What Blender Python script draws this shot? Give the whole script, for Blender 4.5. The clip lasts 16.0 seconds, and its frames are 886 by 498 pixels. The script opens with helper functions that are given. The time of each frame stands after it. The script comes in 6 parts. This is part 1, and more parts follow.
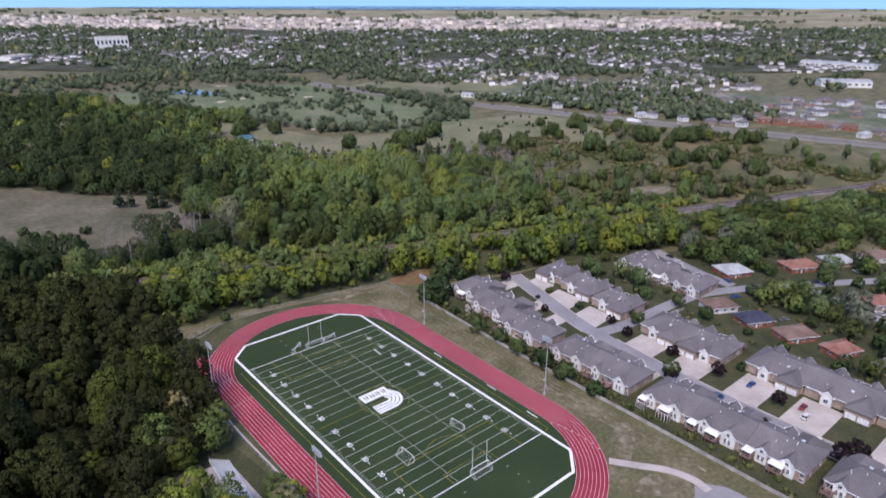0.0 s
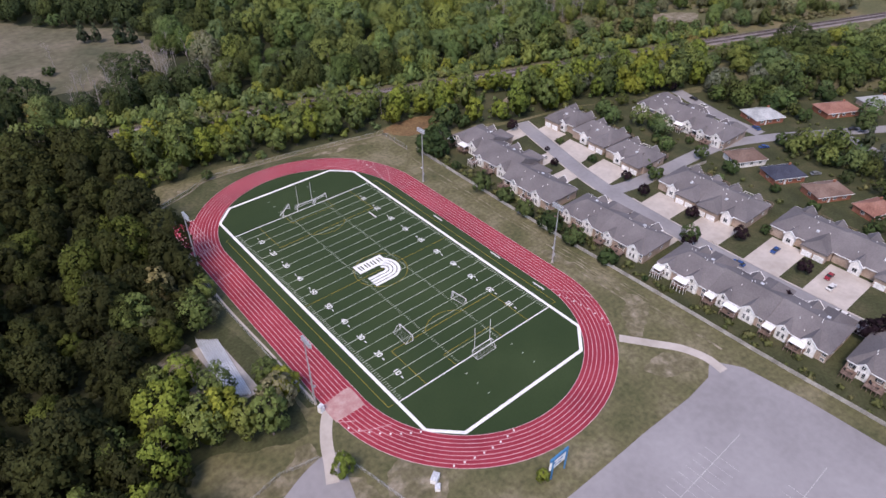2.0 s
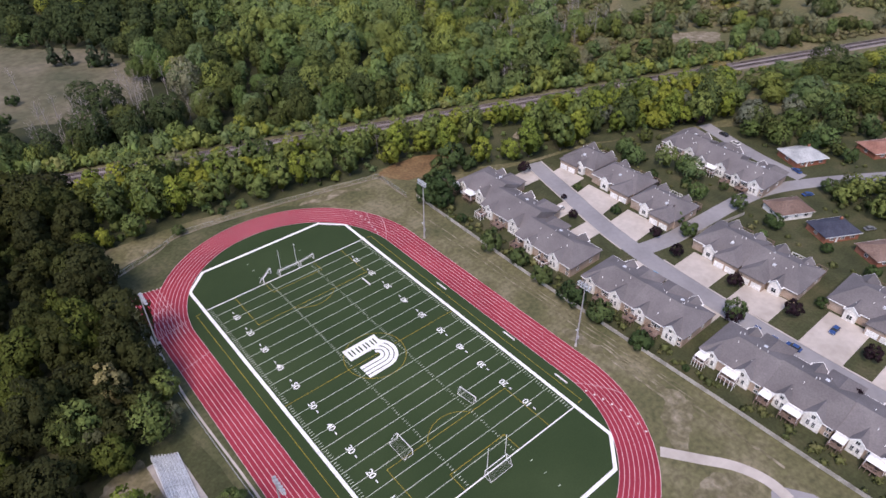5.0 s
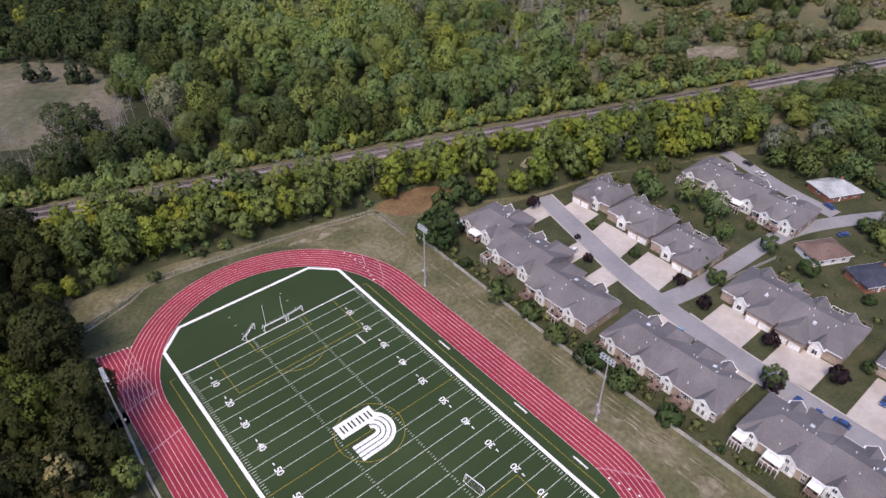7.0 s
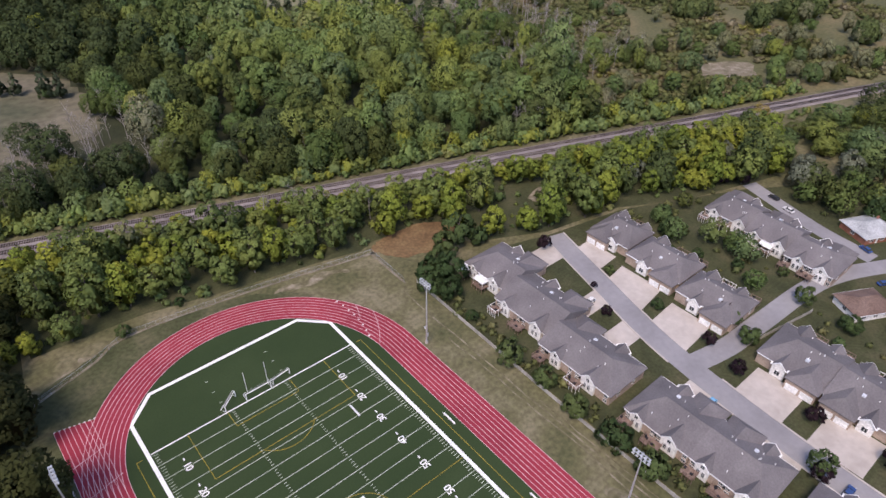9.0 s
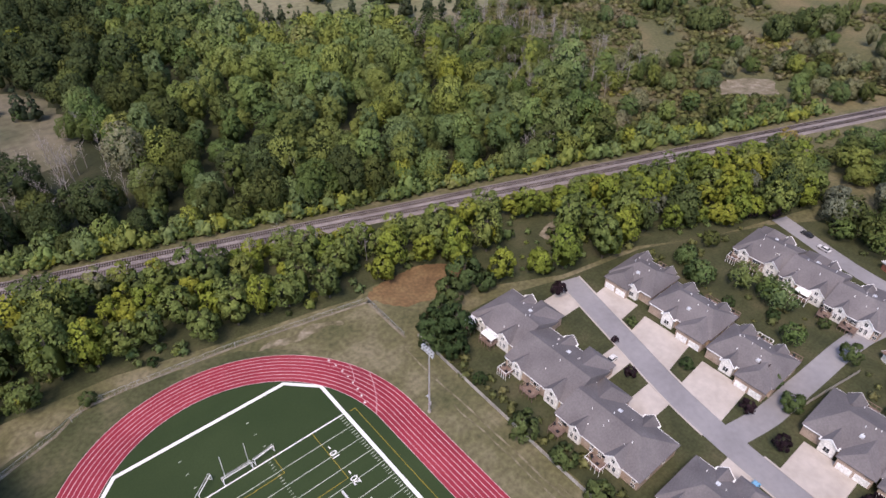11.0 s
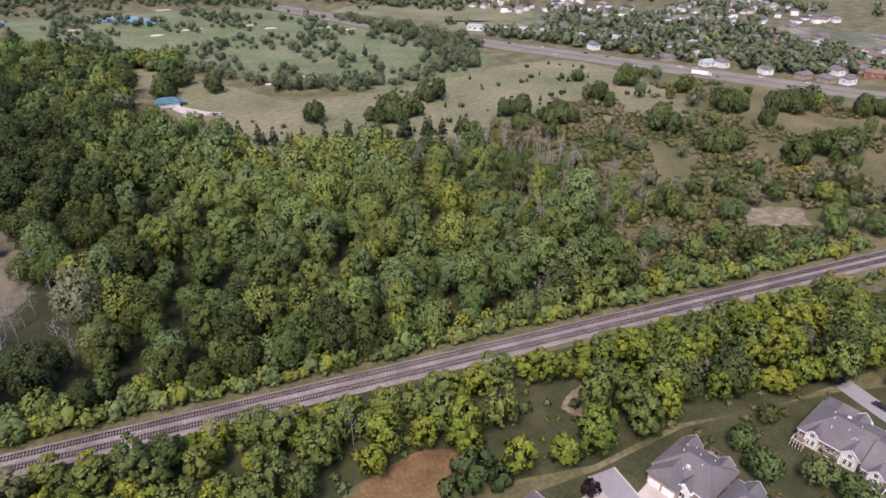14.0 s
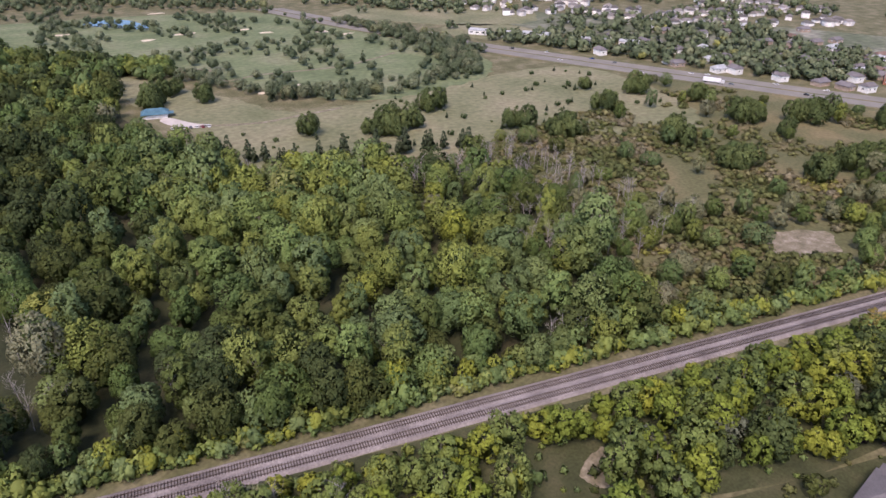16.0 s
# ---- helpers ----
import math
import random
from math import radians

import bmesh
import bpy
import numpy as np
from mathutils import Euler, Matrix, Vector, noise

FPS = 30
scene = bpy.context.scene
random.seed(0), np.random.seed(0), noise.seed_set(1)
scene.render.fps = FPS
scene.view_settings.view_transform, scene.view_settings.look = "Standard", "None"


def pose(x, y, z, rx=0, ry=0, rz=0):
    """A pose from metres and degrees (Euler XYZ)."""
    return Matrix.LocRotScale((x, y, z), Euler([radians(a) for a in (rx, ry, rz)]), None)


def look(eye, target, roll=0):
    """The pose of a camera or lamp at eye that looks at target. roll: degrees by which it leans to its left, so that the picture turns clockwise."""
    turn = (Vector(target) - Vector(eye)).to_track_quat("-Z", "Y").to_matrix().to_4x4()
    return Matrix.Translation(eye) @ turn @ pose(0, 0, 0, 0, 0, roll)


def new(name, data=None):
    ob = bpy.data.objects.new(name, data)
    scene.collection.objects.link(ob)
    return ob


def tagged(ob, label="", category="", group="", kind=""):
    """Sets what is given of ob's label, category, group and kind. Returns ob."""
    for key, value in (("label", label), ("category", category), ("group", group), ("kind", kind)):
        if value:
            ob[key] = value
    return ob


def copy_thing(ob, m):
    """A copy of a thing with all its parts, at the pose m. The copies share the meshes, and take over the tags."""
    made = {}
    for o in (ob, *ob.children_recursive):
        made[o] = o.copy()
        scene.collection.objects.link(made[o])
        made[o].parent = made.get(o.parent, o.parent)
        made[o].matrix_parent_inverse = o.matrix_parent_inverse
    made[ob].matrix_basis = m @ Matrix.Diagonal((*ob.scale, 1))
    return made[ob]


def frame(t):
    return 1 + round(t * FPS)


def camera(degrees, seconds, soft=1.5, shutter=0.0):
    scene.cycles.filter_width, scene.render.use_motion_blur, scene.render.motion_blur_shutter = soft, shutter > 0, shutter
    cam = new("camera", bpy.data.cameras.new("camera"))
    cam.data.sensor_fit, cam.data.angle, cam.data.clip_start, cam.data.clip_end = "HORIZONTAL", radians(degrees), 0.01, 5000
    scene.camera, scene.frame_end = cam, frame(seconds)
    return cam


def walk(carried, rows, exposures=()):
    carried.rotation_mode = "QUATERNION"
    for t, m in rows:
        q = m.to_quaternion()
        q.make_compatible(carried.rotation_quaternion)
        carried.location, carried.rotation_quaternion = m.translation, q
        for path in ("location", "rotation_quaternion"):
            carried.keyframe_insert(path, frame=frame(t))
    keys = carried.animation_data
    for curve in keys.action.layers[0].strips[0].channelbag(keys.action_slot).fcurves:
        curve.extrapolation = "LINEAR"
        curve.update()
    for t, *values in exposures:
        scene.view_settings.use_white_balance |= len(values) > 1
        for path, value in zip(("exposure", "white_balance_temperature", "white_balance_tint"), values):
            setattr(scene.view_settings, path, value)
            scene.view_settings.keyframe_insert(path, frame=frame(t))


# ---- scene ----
cam = camera(68.7, 16.0, soft=1.5, shutter=0.4)
PATH = [
    (0, (-112.993, -167.782, 138.516), (-111.796, -166.357, 137.784), 0.1),
    (0.5, (-108.622, -163.349, 138.518), (-107.471, -161.975, 137.631), -0.2),
    (1, (-104.402, -158.232, 138.51), (-103.306, -156.924, 137.468), -0.2),
    (1.5, (-99.78, -152.92, 138.657), (-98.741, -151.678, 137.484), -0.2),
    (2, (-94.655, -147.484, 138.741), (-93.632, -146.252, 137.543), -0.4),
    (2.5, (-90.372, -142.245, 138.651), (-89.35, -141.012, 137.453), -0.4),
    (3, (-86.211, -137.074, 138.642), (-85.189, -135.84, 137.445), -0.4),
    (3.5, (-81.841, -131.754, 138.491), (-80.82, -130.52, 137.294), -0.4),
    (4, (-77.925, -126.341, 138.348), (-76.902, -125.108, 137.151), -0.4),
    (6.5, (-57.435, -98.963, 138.813), (-56.41, -97.736, 137.611), -0.2),
    (7, (-53.277, -93.415, 138.94), (-52.252, -92.19, 137.737), -0.1),
    (7.5, (-49.23, -87.427, 139.274), (-48.203, -86.208, 138.066), 0.1),
    (8, (-45.511, -81.243, 139.71), (-44.482, -80.031, 138.497), 0.4),
    (8.5, (-41.713, -75.668, 139.956), (-40.681, -74.46, 138.741), 0.5),
    (9, (-37.937, -69.732, 139.484), (-36.9, -68.528, 138.269), 0.8),
    (11.5, (-17.394, -43.561, 138.193), (-16.355, -42.353, 136.984), 0.7),
    (12, (-12.669, -37.625, 138.25), (-11.6, -36.385, 137.101), 0.7),
    (12.5, (-9.002, -32.813, 137.459), (-7.882, -31.514, 136.43), 0.7),
    (13, (-4.918, -27.572, 137.389), (-3.777, -26.249, 136.415), 0.7),
    (13.5, (-0.608, -22.176, 136.826), (0.533, -20.851, 135.855), 0.7),
    (14, (3.359, -16.729, 136.576), (4.504, -15.403, 135.612), 0.8),
    (14.5, (7.451, -11.664, 136.695), (8.596, -10.338, 135.73), 0.7),
    (15, (11.565, -6.506, 136.66), (12.709, -5.179, 135.695), 0.7),
    (15.5, (15.822, -1.585, 136.799), (16.965, -0.258, 135.834), 0.7),
    (16, (19.921, 3.528, 136.944), (21.064, 4.855, 135.978), 0.7),
]
walk(cam, [(t, look(eye, target, roll)) for t, eye, target, roll in PATH], [(0, 0.55, 6650, 24), (0.7, 0.6, 7050, 25), (1.5, 0.62, 7100, 25), (3.5, 0.68, 7100, 24), (9, 0.68, 7300, 24), (12.5, 0.87, 7500, 25), (16, 0.92, 7350, 29)])

# ---- light ----
from mathutils.geometry import tessellate_polygon

world = bpy.data.worlds.new("overcast_sky")
scene.world = world
world.use_nodes = True
wn = world.node_tree.nodes
sky = wn.new("ShaderNodeTexSky")
sky.sky_type = "NISHITA"
sky.sun_disc = False
SUN_EL, SUN_AZ = radians(56), radians(240)
sky.sun_elevation, sky.sun_rotation = SUN_EL, SUN_AZ
sky.air_density, sky.dust_density, sky.ozone_density, sky.altitude = 1.0, 0.3, 1.5, 700
world.node_tree.links.new(sky.outputs[0], wn["Background"].inputs[0])
wn["Background"].inputs[1].default_value = 0.15
lamp = bpy.data.lights.new("sun", "SUN")
lamp.energy, lamp.angle, lamp.color = 2.4, radians(24), (1.0, 0.95, 0.88)
sun = new("sun", lamp)
sun.matrix_world = look((200 * math.sin(SUN_AZ) * math.cos(SUN_EL), 200 * math.cos(SUN_AZ) * math.cos(SUN_EL), 200 * math.sin(SUN_EL)), (0, 0, 0))

# ---- materials ----
def material(name, rough=0.85, metal=0.0):
    m = bpy.data.materials.new(name)
    m.use_nodes = True
    b = m.node_tree.nodes["Principled BSDF"]
    b.inputs["Roughness"].default_value = rough
    b.inputs["Metallic"].default_value = metal
    b.inputs["Specular IOR Level"].default_value = 0.25
    return m, m.node_tree.nodes, m.node_tree.links, b


def ramp(nodes, links, fac, stops):
    r = nodes.new("ShaderNodeValToRGB")
    e = r.color_ramp.elements
    while len(e) < len(stops):
        e.new(0.5)
    for k, (p, c) in zip(e, stops):
        k.position, k.color = p, (*c, 1)
    links.new(fac, r.inputs[0])
    return r.outputs[0]


def noise_of(nodes, links, scale, detail=4, coords=None):
    n = nodes.new("ShaderNodeTexNoise")
    n.inputs["Scale"].default_value, n.inputs["Detail"].default_value = scale, detail
    if coords is None:
        coords = nodes.new("ShaderNodeNewGeometry").outputs["Position"]
    links.new(coords, n.inputs["Vector"])
    return n.outputs["Fac"]


def mixed(nodes, links, a, b, fac, mode="MIX"):
    m = nodes.new("ShaderNodeMix")
    m.data_type, m.blend_type = "RGBA", mode
    for s, v in ((m.inputs[6], a), (m.inputs[7], b), (m.inputs[0], fac)):
        if isinstance(v, (tuple, list)):
            s.default_value = (*v, 1)
        elif isinstance(v, float):
            s.default_value = v
        else:
            links.new(v, s)
    return m.outputs[2]


def surface(name, dark, mid, light, big=0.05, fine=1.5, rough=0.9, metal=0.0, bump=0.3, island=0.0, per_object=0.0, grain=0.24):
    """A surface with stains at one scale and grain at another, in world metres."""
    m, n, l, b = material(name, rough, metal)
    c = ramp(n, l, noise_of(n, l, big, 5), [(0.3, dark), (0.5, mid), (0.7, light)])
    g = ramp(n, l, noise_of(n, l, fine, 4), [(0.3, (1 - grain,) * 3), (0.7, (1 + grain,) * 3)])
    c = mixed(n, l, c, g, 1.0, "MULTIPLY")
    if island or per_object:
        src = n.new("ShaderNodeNewGeometry").outputs["Random Per Island"] if island else n.new("ShaderNodeObjectInfo").outputs["Random"]
        k = island or per_object
        c = mixed(n, l, c, ramp(n, l, src, [(0, (1 - k,) * 3), (1, (1 + k,) * 3)]), 1.0, "MULTIPLY")
    l.new(c, b.inputs["Base Color"])
    if bump:
        bp = n.new("ShaderNodeBump")
        bp.inputs["Strength"].default_value, bp.inputs["Distance"].default_value = bump, 0.05
        l.new(noise_of(n, l, fine * 4, 3), bp.inputs["Height"])
        l.new(bp.outputs[0], b.inputs["Normal"])
    return m


def foliage(name, stops, by_object=False, wide=0.3):
    """Leaves: the hue goes tree by tree, the tone leaf clump by leaf clump."""
    m, n, l, b = material(name, 0.85)
    b.inputs["Specular IOR Level"].default_value = 0.1
    if by_object:
        hue = n.new("ShaderNodeObjectInfo").outputs["Random"]
    else:
        a = n.new("ShaderNodeAttribute")
        a.attribute_name = "tint"
        hue = a.outputs["Fac"]
    c = ramp(n, l, hue, stops)
    tone = ramp(n, l, n.new("ShaderNodeNewGeometry").outputs["Random Per Island"], [(0, (1 - wide,) * 3), (1, (1 + wide,) * 3)])
    c = mixed(n, l, c, tone, 1.0, "MULTIPLY")
    l.new(c, b.inputs["Base Color"])
    t = n.new("ShaderNodeBsdfTranslucent")
    l.new(c, t.inputs["Color"])
    puff = n.new("ShaderNodeAttribute")
    puff.attribute_name = "puff"
    turn = n.new("ShaderNodeVectorTransform")
    turn.vector_type, turn.convert_from, turn.convert_to = "NORMAL", "OBJECT", "WORLD"
    l.new(puff.outputs["Vector"], turn.inputs[0])
    l.new(turn.outputs[0], b.inputs["Normal"])
    mx = n.new("ShaderNodeMixShader")
    mx.inputs[0].default_value = 0.3
    l.new(b.outputs[0], mx.inputs[1])
    l.new(t.outputs[0], mx.inputs[2])
    l.new(mx.outputs[0], n["Material Output"].inputs[0])
    return m


GREENS = [(0.0, (0.060, 0.084, 0.034)), (0.14, (0.106, 0.126, 0.038)), (0.26, (0.108, 0.170, 0.054)), (0.36, (0.138, 0.198, 0.086)), (0.47, (0.205, 0.240, 0.062)), (0.58, (0.172, 0.250, 0.084)), (0.68, (0.185, 0.250, 0.104)), (0.76, (0.245, 0.285, 0.068)),
          (0.86, (0.265, 0.295, 0.055)), (0.94, (0.225, 0.230, 0.145)), (1.0, (0.26, 0.215, 0.07))]
M = {}
M["grass"] = surface("dry_grass", (0.074, 0.078, 0.035), (0.115, 0.108, 0.056), (0.185, 0.163, 0.105), 0.07, 0.7, grain=0.3)
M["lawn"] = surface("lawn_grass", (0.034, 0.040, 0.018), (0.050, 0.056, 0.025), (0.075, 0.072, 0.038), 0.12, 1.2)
M["rough"] = surface("rough_green_grass", (0.046, 0.054, 0.023), (0.070, 0.075, 0.036), (0.105, 0.100, 0.056), 0.09, 0.8, grain=0.28)
M["litter"] = surface("forest_floor", (0.02, 0.026, 0.012), (0.035, 0.04, 0.018), (0.06, 0.055, 0.03), 0.06, 0.9)
M["scrub"] = surface("scrub_ground", (0.08, 0.086, 0.038), (0.112, 0.108, 0.052), (0.17, 0.138, 0.074), 0.03, 0.5)
M["hay"] = surface("hay_meadow", (0.12, 0.13, 0.068), (0.165, 0.165, 0.094), (0.215, 0.195, 0.125), 0.02, 0.25)
M["fairway"] = surface("golf_fairway", (0.088, 0.118, 0.056), (0.128, 0.158, 0.08), (0.175, 0.185, 0.112), 0.022, 0.2)
M["faded"] = surface("faded_white_paint", (0.33, 0.325, 0.335), (0.38, 0.375, 0.38), (0.44, 0.435, 0.44), 0.2, 2.0, bump=0)
M["stubble"] = surface("brown_stubble", (0.075, 0.078, 0.046), (0.115, 0.106, 0.068), (0.155, 0.136, 0.098), 0.03, 0.25)
M["earth"] = surface("bare_earth", (0.125, 0.11, 0.07), (0.18, 0.155, 0.11), (0.28, 0.245, 0.195), 0.2, 1.1)
M["worn"] = surface("worn_dry_grass", (0.095, 0.088, 0.047), (0.145, 0.128, 0.08), (0.27, 0.235, 0.18), 0.25, 0.9)
M["highway"] = surface("highway_asphalt", (0.16, 0.15, 0.135), (0.19, 0.178, 0.16), (0.22, 0.205, 0.185), 0.06, 0.6, bump=0, grain=0.06)
M["suburb"] = surface("gardens_and_streets", (0.075, 0.094, 0.052), (0.118, 0.13, 0.084), (0.21, 0.205, 0.17), 0.02, 0.12, bump=0, grain=0.35)
# Sunlight on the far city is put into this pale cream colour.
M["city"] = surface("sunlit_city_ground", (0.30, 0.27, 0.22), (0.40, 0.36, 0.30), (0.50, 0.46, 0.39), 0.012, 0.06, bump=0)
M["farm"] = surface("ripe_farmland", (0.30, 0.285, 0.18), (0.44, 0.40, 0.27), (0.54, 0.49, 0.36), 0.004, 0.02, bump=0)
M["rust"] = surface("reddish_weeds", (0.10, 0.06, 0.03), (0.16, 0.10, 0.05), (0.20, 0.14, 0.07), 0.12, 0.9)
M["sand"] = surface("bunker_sand", (0.45, 0.38, 0.28), (0.55, 0.47, 0.36), (0.62, 0.55, 0.44), 0.1, 1.0)
M["turf"] = surface("artificial_turf", (0.020, 0.039, 0.012), (0.026, 0.046, 0.015), (0.034, 0.056, 0.020), 0.03, 2.5, 0.8, grain=0.1)
M["track"] = surface("red_running_track", (0.22, 0.021, 0.038), (0.275, 0.027, 0.047), (0.32, 0.039, 0.060), 0.06, 2.0, 0.8, grain=0.08)
M["dust"] = surface("dusty_pink_rubber", (0.34, 0.15, 0.16), (0.41, 0.24, 0.235), (0.47, 0.34, 0.32), 0.3, 2.0, grain=0.08)
M["line"] = surface("white_line_paint", (0.66,) * 3, (0.74,) * 3, (0.8,) * 3, 0.2, 2.0, 0.7, bump=0)
M["thinline"] = surface("pale_green_line_paint", (0.36, 0.40, 0.33), (0.44, 0.48, 0.41), (0.5, 0.53, 0.46), 0.2, 2.0, 0.7, bump=0)
M["laneline"] = surface("pink_white_lane_paint", (0.55, 0.34, 0.37), (0.62, 0.42, 0.45), (0.68, 0.5, 0.52), 0.2, 2.0, 0.7, bump=0)
M["yellow"] = surface("yellow_line_paint", (0.26, 0.19, 0.02), (0.33, 0.24, 0.03), (0.38, 0.28, 0.05), 0.2, 2.0, 0.7, bump=0)
M["asphalt"] = surface("worn_asphalt", (0.215, 0.205, 0.215), (0.255, 0.245, 0.258), (0.295, 0.285, 0.30), 0.035, 0.5, bump=0, grain=0.06)
M["road"] = surface("road_asphalt", (0.205, 0.20, 0.213), (0.24, 0.235, 0.25), (0.275, 0.27, 0.283), 0.06, 0.6, bump=0, grain=0.06)
M["concrete"] = surface("pale_concrete", (0.365, 0.33, 0.30), (0.43, 0.39, 0.36), (0.49, 0.45, 0.42), 0.12, 0.6, bump=0, grain=0.06)
M["faded_pad"] = surface("grey_concrete_pad", (0.26, 0.245, 0.24), (0.32, 0.30, 0.295), (0.38, 0.36, 0.35), 0.2, 0.9, bump=0, grain=0.1)
M["ballast"] = surface("railway_ballast", (0.145, 0.125, 0.125), (0.205, 0.18, 0.178), (0.265, 0.235, 0.232), 0.1, 1.5)
M["sleeper"] = surface("dark_timber", (0.03, 0.025, 0.022), (0.05, 0.042, 0.036), (0.075, 0.06, 0.05), 0.5, 3.0, per_object=0.3)
M["rail"] = surface("rusty_rail_steel", (0.12, 0.09, 0.075), (0.17, 0.13, 0.11), (0.22, 0.18, 0.16), 0.5, 3.0, 0.5, 0.6)
M["shingle"] = surface("grey_roof_shingle", (0.116, 0.107, 0.113), (0.140, 0.129, 0.135), (0.168, 0.156, 0.161), 0.12, 2.2, per_object=0.10, bump=0.15, grain=0.12)
M["shingle_blue"] = surface("navy_roof_shingle", (0.03, 0.035, 0.055), (0.045, 0.05, 0.075), (0.06, 0.065, 0.09), 0.2, 2.2)
M["shingle_brown"] = surface("brown_roof_shingle", (0.13, 0.085, 0.07), (0.17, 0.115, 0.095), (0.2, 0.14, 0.12), 0.2, 2.2, per_object=0.15)
M["shingle_red"] = surface("red_roof_shingle", (0.2, 0.09, 0.07), (0.26, 0.13, 0.10), (0.3, 0.16, 0.13), 0.2, 2.2)
M["metal_roof"] = surface("pale_metal_roof", (0.28, 0.295, 0.30), (0.36, 0.375, 0.385), (0.44, 0.455, 0.465), 0.2, 2.0, 0.5)
M["brick"] = surface("tan_brick", (0.28, 0.21, 0.165), (0.36, 0.275, 0.22), (0.44, 0.35, 0.29), 0.3, 3.0)
M["brick_red"] = surface("red_brick", (0.2, 0.075, 0.045), (0.28, 0.11, 0.07), (0.33, 0.15, 0.1), 0.3, 3.0)
M["siding"] = surface("white_vinyl_siding", (0.62, 0.61, 0.59), (0.72, 0.71, 0.69), (0.78, 0.77, 0.75), 0.3, 2.0, 0.6)
M["trim"] = surface("white_painted_trim", (0.68,) * 3, (0.76,) * 3, (0.82,) * 3, 0.3, 2.0, 0.5, bump=0)
M["glass"] = surface("dark_window_glass", (0.02, 0.025, 0.03), (0.03, 0.035, 0.04), (0.04, 0.045, 0.05), 0.3, 2.0, 0.08, bump=0)
M["deck"] = surface("weathered_deck_timber", (0.14, 0.095, 0.075), (0.2, 0.14, 0.115), (0.26, 0.19, 0.16), 0.6, 4.0)
M["fence"] = surface("weathered_fence_boards", (0.25, 0.235, 0.215), (0.32, 0.305, 0.28), (0.4, 0.385, 0.355), 0.3, 3.0, per_object=0.2)
M["steel"] = surface("galvanised_steel", (0.34, 0.36, 0.38), (0.42, 0.44, 0.46), (0.5, 0.52, 0.54), 0.4, 3.0, 0.45, 0.4)
M["alu"] = surface("aluminium_plank", (0.55, 0.57, 0.6), (0.66, 0.68, 0.71), (0.74, 0.76, 0.79), 0.3, 2.0, 0.4, 0.3)
M["netting"] = surface("grey_goal_net", (0.3,) * 3, (0.36,) * 3, (0.42,) * 3, 0.4, 3.0, bump=0)
M["lampglass"] = surface("pale_lamp_face", (0.55, 0.6, 0.65), (0.65, 0.7, 0.75), (0.72, 0.77, 0.82), 0.4, 3.0, 0.3, bump=0)
M["bark"] = surface("tree_bark", (0.06, 0.05, 0.042), (0.1, 0.085, 0.072), (0.15, 0.13, 0.115), 0.6, 4.0)
M["deadwood"] = surface("bleached_dead_wood", (0.22, 0.20, 0.19), (0.30, 0.275, 0.26), (0.40, 0.37, 0.35), 0.6, 4.0)
M["water"] = surface("pond_water", (0.05, 0.08, 0.1), (0.06, 0.09, 0.11), (0.08, 0.11, 0.13), 0.05, 0.5, 0.06, bump=0.05)
M["blue"] = surface("blue_paint", (0.03, 0.14, 0.30), (0.04, 0.18, 0.36), (0.06, 0.22, 0.42), 0.3, 2.0, 0.5)
M["roofblue"] = surface("blue_metal_roof", (0.045, 0.115, 0.155), (0.06, 0.145, 0.19), (0.08, 0.175, 0.22), 0.3, 2.0, 0.5)
M["tyre"] = surface("black_rubber", (0.015,) * 3, (0.02,) * 3, (0.03,) * 3, 0.5, 3.0)
M["rim"] = surface("alloy_rim", (0.3,) * 3, (0.36,) * 3, (0.42,) * 3, 0.5, 3.0, 0.4, 0.5, bump=0)
for key, c in {"car_white": (0.6, 0.6, 0.6), "car_blue": (0.03, 0.07, 0.2), "car_sky": (0.15, 0.36, 0.55), "car_red": (0.25, 0.03, 0.04), "car_grey": (0.16, 0.17, 0.18), "car_black": (0.03, 0.03, 0.035)}.items():
    M[key] = surface("car_paint_" + key[4:], tuple(v * 0.95 for v in c), c, tuple(v * 1.05 for v in c), 0.4, 2.0, 0.25, bump=0)
M["leaf"] = foliage("woodland_leaves", GREENS, wide=0.22)
# Dark green species, darkened further to carry cloud shade over the western woods.
M["leaf_dark"] = foliage("cloud_shaded_leaves", [(0, (0.042, 0.048, 0.018)), (0.25, (0.054, 0.062, 0.020)), (0.5, (0.064, 0.078, 0.024)), (0.72, (0.072, 0.092, 0.028)), (0.86, (0.105, 0.130, 0.028)), (0.94, (0.10, 0.11, 0.06)), (1, (0.10, 0.085, 0.03))], wide=0.16)
M["leaf_tree"] = foliage("tree_leaves", [(0.0, (0.082, 0.112, 0.042)), (0.3, (0.125, 0.172, 0.056)), (0.7, (0.175, 0.225, 0.066)), (0.92, (0.205, 0.24, 0.068)), (0.97, (0.24, 0.24, 0.15)), (1.0, (0.32, 0.24, 0.06))], True)
M["leaf_yard"] = foliage("dark_yard_leaves", [(0, (0.045, 0.078, 0.030)), (0.6, (0.072, 0.112, 0.042)), (1, (0.10, 0.135, 0.05))], True)
M["leaf_purple"] = foliage("purple_plum_leaves", [(0, (0.022, 0.014, 0.020)), (1, (0.035, 0.02, 0.026))], True)
M["leaf_lime"] = foliage("yellow_green_leaves", [(0, (0.145, 0.20, 0.042)), (0.6, (0.205, 0.255, 0.046)), (1, (0.265, 0.285, 0.05))], True)
M["leaf_silver"] = foliage("silver_green_leaves", [(0, (0.13, 0.15, 0.11)), (1, (0.18, 0.2, 0.14))], True)
